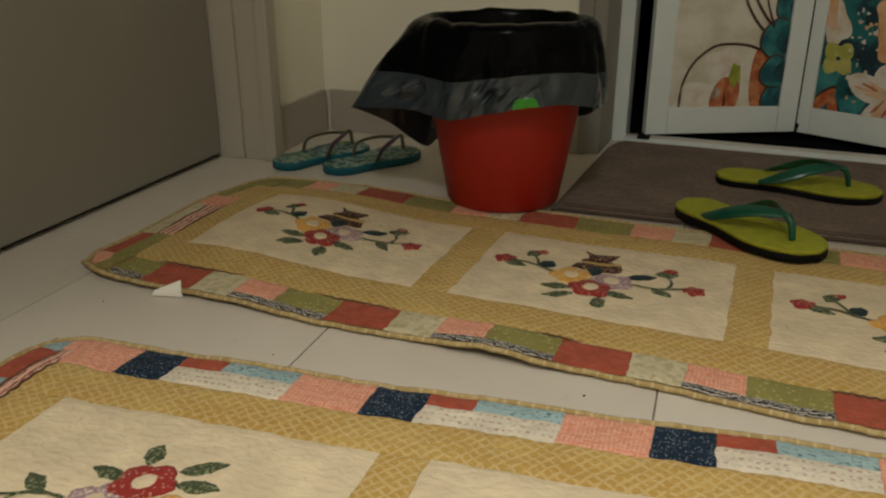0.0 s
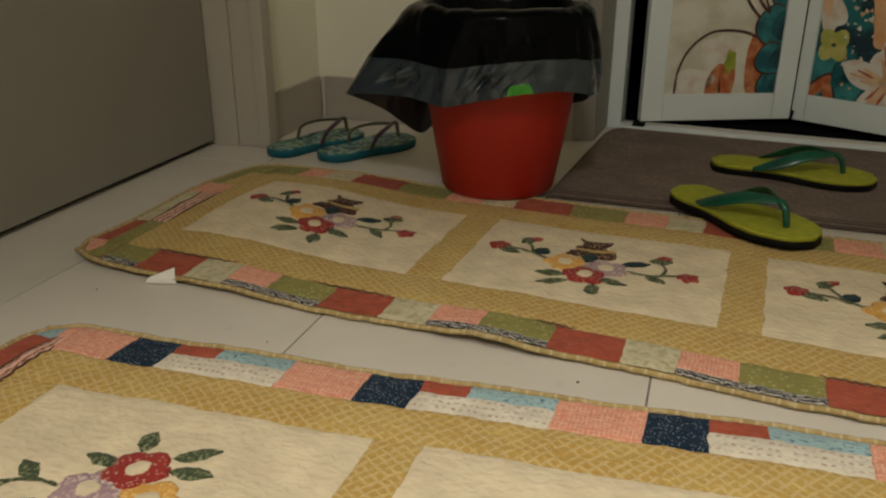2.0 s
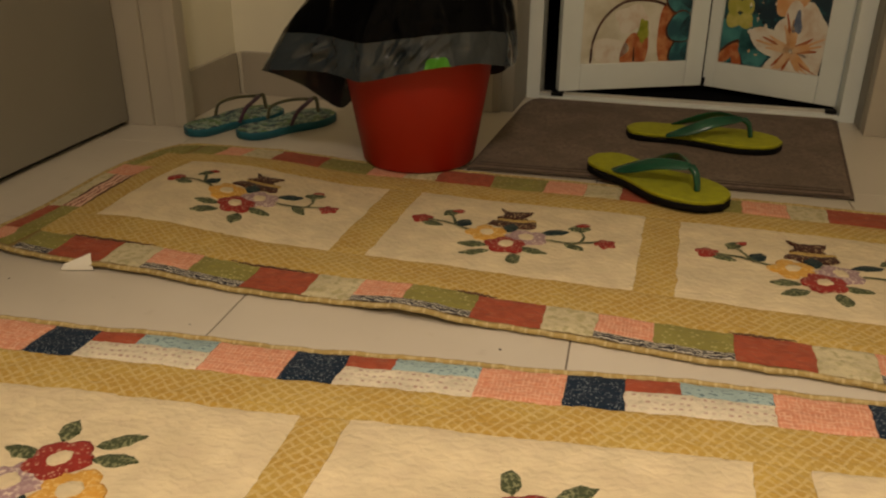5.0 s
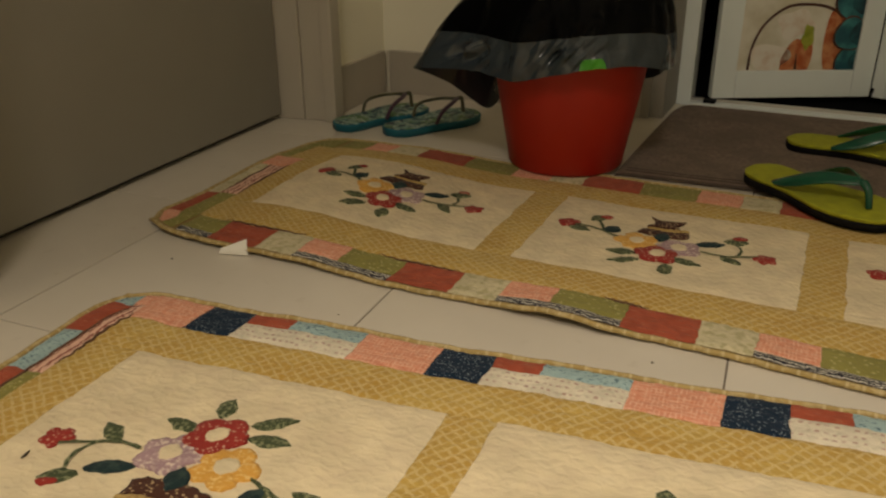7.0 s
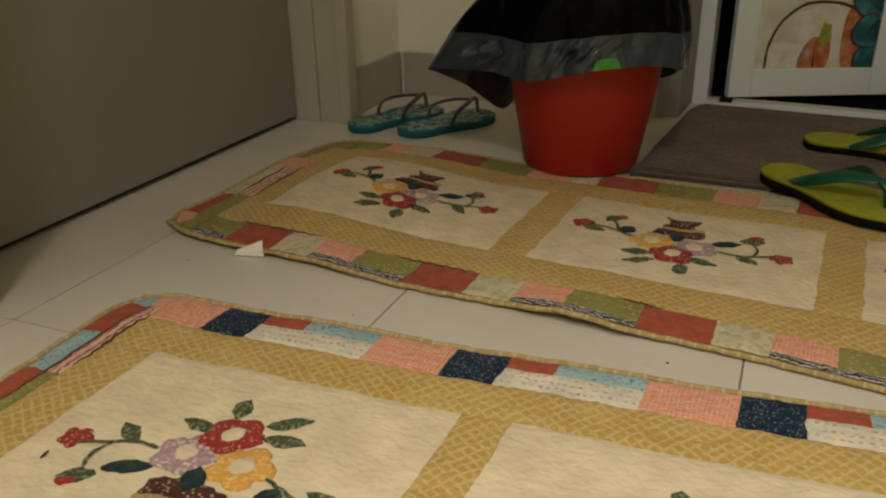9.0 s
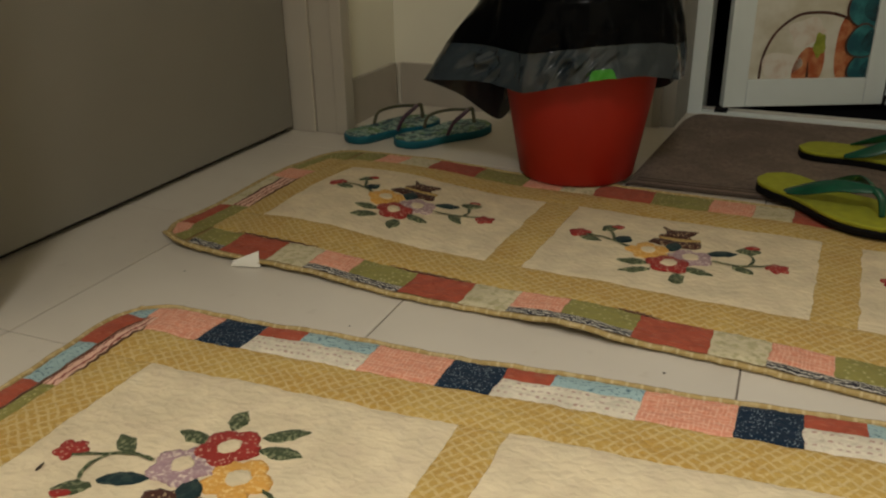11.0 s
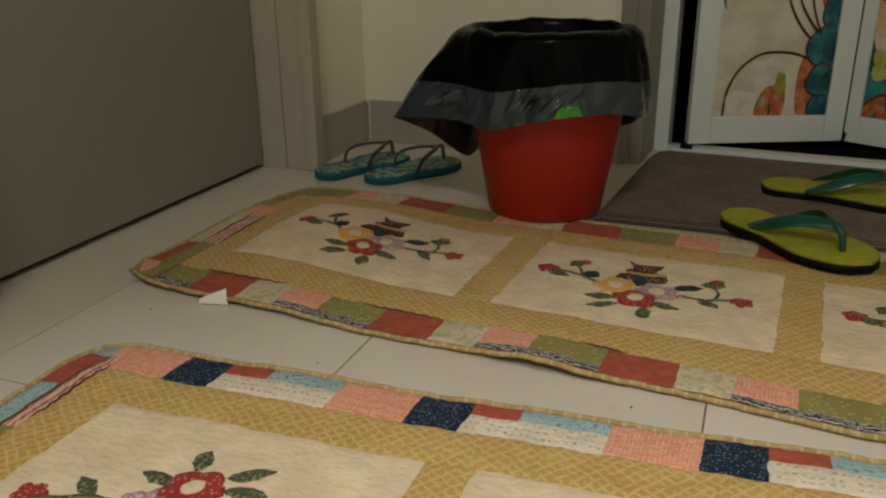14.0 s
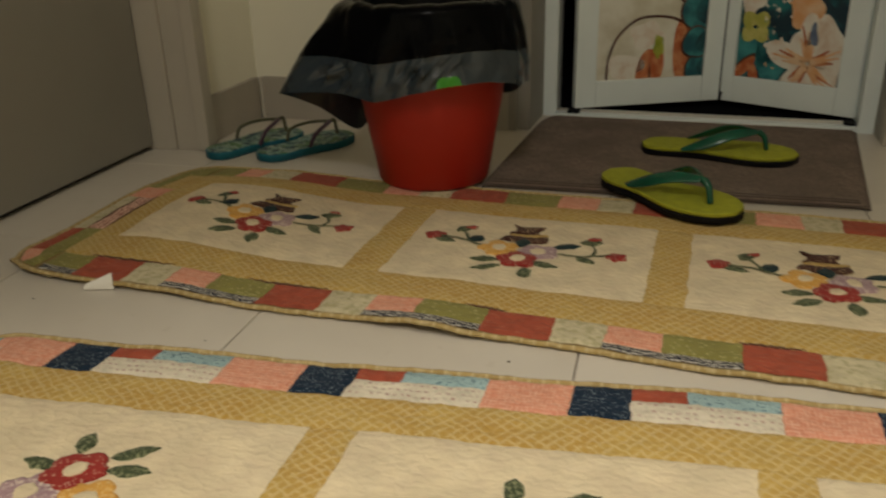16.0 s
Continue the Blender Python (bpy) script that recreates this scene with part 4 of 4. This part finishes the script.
a1 = radians(-4.3)
far_rug = Quilt("quilted_rug", (-0.840, 0.823), (math.cos(a1), math.sin(a1)), (0.06, 0.998), 1.43, 0.522, far_waves,
                "patchwork quilted rug with flower panels and olive, brick-red border")
far_rug.body()
PANELS = [(0.118, 0.490), (0.544, 0.900), (0.950, 1.310)]
far_rug.inside(PANELS, 0.139, 0.396)
near_cuts = [(0.076, 0.137, GREEN)]
u = 0.137
for k in range(4):
    for w_, mt in ((0.082, BRICK), (0.061, BEIGE), (0.064, PINK), (0.086, GREEN)):
        if u + w_ < 1.354:
            near_cuts.append((u, u + w_, mt))
        u += w_
near_cuts.append((near_cuts[-1][1], 1.354, BRICK))
far_rug.edge("near", near_cuts)
far_cuts = [(0.076, 0.128, GREEN), (0.128, 0.180, PINK), (0.180, 0.240, BEIGE)]
u = 0.240
for k in range(4):
    for w_, mt in ((0.094, BRICK), (0.091, GREEN), (0.066, PINK), (0.057, BEIGE)):
        if u + w_ < 1.354:
            far_cuts.append((u, u + w_, mt))
        u += w_
far_cuts.append((far_cuts[-1][1], 1.354, BRICK))
far_rug.edge("far", far_cuts)
ENDS1 = [(0.0105, 0.070, PINK, GREEN), (0.070, 0.162, BRICK, GREEN), (0.162, 0.300, BEIGE, PINKSTRIPE), (0.300, 0.352, PINK, PINK), (0.352, 0.445, GREEN, GOLD), (0.445, 0.5115, GREEN, GREEN)]
far_rug.end(True, ENDS1)
# raised pleats, the shade of the folds put into their dark colour
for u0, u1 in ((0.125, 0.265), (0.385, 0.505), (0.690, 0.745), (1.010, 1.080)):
    part("seam_fold", tube([far_rug.place(u0 + (u1 - u0) * i / 24, far_rug.i + 0.0008 + 0.0012 * math.sin(i * 1.7), 0.0012) for i in range(25)], 0.0017, 6, 0.7, taper=lambda q: 0.25 + 0.9 * math.sin(math.pi * q)), SEAM_SHADE, far_rug.ob, "pleat along the border seam, coloured dark for its shade")
far_rug.end(False, ENDS1)


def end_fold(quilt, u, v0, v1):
    part("seam_fold", tube([quilt.place(u + 0.0012 * math.sin(i * 1.9), v0 + (v1 - v0) * i / 24, 0.0012) for i in range(25)], 0.0018, 6, 0.7, taper=lambda q: 0.25 + 0.9 * math.sin(math.pi * q)), SEAM_SHADE, quilt.ob, "pleat along the border seam, coloured dark for its shade")


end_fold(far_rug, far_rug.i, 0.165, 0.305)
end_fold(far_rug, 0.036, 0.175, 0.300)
for k, (a, b) in enumerate(PANELS):
    far_rug.motif((a + b) / 2, 0.266, -1, 11)

a2 = radians(3.0)
near_rug = Quilt("quilted_rug", (-0.722, 0.156), (math.cos(a2), math.sin(a2)), (0.028, 0.9995), 1.43, 0.505, near_waves,
                 "patchwork quilted rug with flower panels and pink, navy, white border", 0.014, 0.065)
near_rug.body()
PANELS2 = [(0.128, 0.476), (0.524, 0.884), (0.932, 1.310)]
near_rug.inside(PANELS2, 0.126, 0.383)


def pink_navy(start, stop):
    cuts, u = [], start
    while u < stop - 0.02:
        for w_, kind in ((0.0730 if u == start else 0.0880, PINK), (0.0580, NAVY), (0.1415, (BRICK, BLUE, WHITE))):
            if u < stop - 0.02:
                cuts.append((u, min(u + w_, stop), kind))
            u += w_
    return cuts


near_rug.edge("far", pink_navy(0.065, 1.365))
near_rug.edge("near", pink_navy(0.065, 1.365))
ENDS2 = [(0.0105, 0.070, BRICK, PINK), (0.070, 0.150, BRICK, GREEN), (0.150, 0.235, BLUE, GREEN), (0.235, 0.315, BRICK, GREEN), (0.315, 0.395, BLUE, PINKSTRIPE), (0.395, 0.470, BRICK, PINKSTRIPE), (0.470, 0.4945, BLUE, PINK)]
near_rug.end(True, ENDS2, 0.042)
near_rug.end(False, ENDS2, 0.042)
end_fold(near_rug, 0.043, 0.230, 0.470)
end_fold(near_rug, near_rug.i, 0.330, 0.450)
for k, (a, b) in enumerate(PANELS2):
    near_rug.motif((a + b) / 2 - 0.002, 0.238, 1, 11)


def label_fold(a, b):
    foot = Vector((-0.664 + 0.041 * a, 0.797 + 0.010 * a, 0.0015))
    top = Vector((-0.662 + 0.033 * a, 0.801 + 0.014 * a, 0.0085 + 0.0135 * a))
    return foot.lerp(top, b) + Vector((0, -0.0015 * math.sin(b * 3.14), 0))


part("care_label", sheet(4, 5, label_fold), PAPER, far_rug.ob, "white satin care label", smooth=True)


# ---- slippers ----
def sole(length, wide, z0, z1, shrink=0.0, left=False):
    """A foot-shaped slab along x, heel at 0."""
    half, n = [], 30
    for i in range(n + 1):
        s = i / n
        ball = math.exp(-((s - 0.72) / 0.26) ** 2)
        heel = math.exp(-((s - 0.14) / 0.22) ** 2)
        base = max(0.0, 1 - (2 * s - 1) ** 8) ** 0.5
        w = base * wide * (0.30 + 0.22 * ball + 0.09 * heel)
        half.append((s, w, 0.10 * wide * math.sin(math.pi * s) * (1 if left else -1) * (1 - s)))
    out = [(length * s * (1 - 2 * shrink / length) + shrink, c + max(w - shrink, 0.0004)) for s, w, c in half]
    out += [(length * s * (1 - 2 * shrink / length) + shrink, c - max(w - shrink, 0.0004)) for s, w, c in half[::-1]]
    return prism(out, z0, z1, 0.0022)


def bow(points, wide, thick, taper, face=(0, 0, 1)):
    return tube(arc([Vector(p) for p in points], 8), wide, 10, thick / wide, Vector(face), taper=taper)


def green_slipper(place, turn, left, L):
    m = pose(*place, 0, 0, turn)
    ob = thing("flip_flop", place, label="yellow-green rubber flip-flop with a dark green strap and black sole", category="flip-flop", group="yellow-green pair")

    def add(name, bm, mt, label=""):
        bm.transform(m)
        part(name, bm, mt, ob, label)
    W = 0.114
    k = 1 if left else -1
    add("outsole", sole(L, W, 0.0, 0.0118, 0.0, left), BLACK, "black rubber outsole")
    add("insole", sole(L, W, 0.0120, 0.0182, 0.0004, left), YELLOW)
    top = 0.0190
    toe = (0.232, 0.004 * k, top)
    peak = (0.214, 0.003 * k, top + 0.034)
    fat = lambda s: 0.22 + 1.10 * math.sin(math.pi * min(1, 0.08 + s * 0.78)) ** 1.3
    add("strap", bow([(0.082, 0.042, top - 0.001), (0.118, 0.043, top + 0.012), (0.168, 0.029, top + 0.031), peak], 0.0096, 0.0022, fat, (0.2, 0.6, 0.75)), STRAP)
    add("strap", bow([(0.082, -0.042, top - 0.001), (0.118, -0.043, top + 0.012), (0.168, -0.029, top + 0.031), peak], 0.0096, 0.0022, fat, (0.2, -0.6, 0.75)), STRAP)
    add("toe_post", bow([peak, (0.226, 0.004 * k, top + 0.024), toe], 0.0058, 0.005, lambda s: 1.25 - 0.35 * s), STRAP)
    return ob


green_slipper((0.042, 1.588, 0.0085), -9.0, True, 0.290)
green_slipper((-0.006, 1.384, 0.0110), -44.5, False, 0.280)


def teal_slipper(place, turn, left):
    m = pose(*place, 0, 0, turn)
    ob = thing("flip_flop", place, label="teal foam flip-flop with a leafy print and thin straps", category="flip-flop", group="teal pair")

    def add(name, bm, mt, label=""):
        bm.transform(m)
        part(name, bm, mt, ob, label)
    L, W = 0.238, 0.098
    add("sole", sole(L, W, 0.0, 0.0155, 0.0, left), TEAL)
    add("insole", sole(L, W, 0.0152, 0.0166, 0.0016, left), PRINT, "printed insole")
    top = 0.0165
    peak = (0.186, 0, top + 0.031)
    add("strap", bow([(0.098, 0.040, top - 0.002), (0.112, 0.041, top + 0.022), (0.150, 0.026, top + 0.031), peak], 0.0044, 0.002, lambda s: 1, (0.2, 0.85, 0.5)), STRAPOLIVE, "translucent olive strap")
    add("strap", bow([peak, (0.150, -0.026, top + 0.031), (0.114, -0.041, top + 0.022), (0.098, -0.040, top - 0.002)], 0.0044, 0.002, lambda s: 1, (0.2, -0.85, 0.5)), STRAPPURPLE, "plum-coloured strap")
    add("toe_post", bow([peak, (0.197, 0, top + 0.030), (0.202, 0, top)], 0.0042, 0.004, lambda s: 1), STRAPOLIVE)
    return ob


teal_slipper((-0.812, 1.400, 0.0005), 64, True)
teal_slipper((-0.704, 1.406, 0.0005), 60, False)


# ---- crumbs ----
def crumb(x, y, z, size, long=1.0, turn=0.0):
    bm = bmesh.new()
    bmesh.ops.create_icosphere(bm, subdivisions=1, radius=size)
    for v in bm.verts:
        v.co.x *= long
        v.co.z *= 0.5
        v.co += Vector((noise.noise(v.co * 900), noise.noise(v.co * 700), 0)) * size * 0.3
    bm.transform(pose(x, y, z + size * 0.4, 0, 0, turn))
    link("crumb", bm, CRUMB, None, "small dark crumb lying on the floor", category="crumb", group="crumbs")


crumb(-0.073, 0.731, 0, 0.0016, 1.3, 70)
crumb(-0.715, 0.762, 0, 0.0014)
crumb(-0.552, 0.368, 0.0085, 0.0016, 4.0, 100)
crumb(-0.430, 0.705, 0, 0.0012)

# ---- floor tiles ----
floor = link("floor", box((-1.45, -4.1, -0.06), (1.5, 3.3, -0.0016), 0), GROUT, None, "cream glazed floor tiles with dark narrow joints", smooth=False, kind="structure", category="floor")
tile_mesh = None
for i in range(-3, 4):
    for j in range(-12, 5):
        x0, y0 = i * 0.4, 0.552 + j * 0.4
        if x0 < -1.25 or y0 > 2.0:
            continue
        if tile_mesh is None:
            first = link("tile", box((0.0010, 0.0010, -0.010), (0.3990, 0.3990, 0.0), 0.0009), TILE, floor, smooth=False)
            first.matrix_basis = pose(x0, y0, 0)
            tile_mesh = first.data
        else:
            t = new("tile", tile_mesh)
            t.parent = floor
            t.matrix_basis = pose(x0, y0, 0)
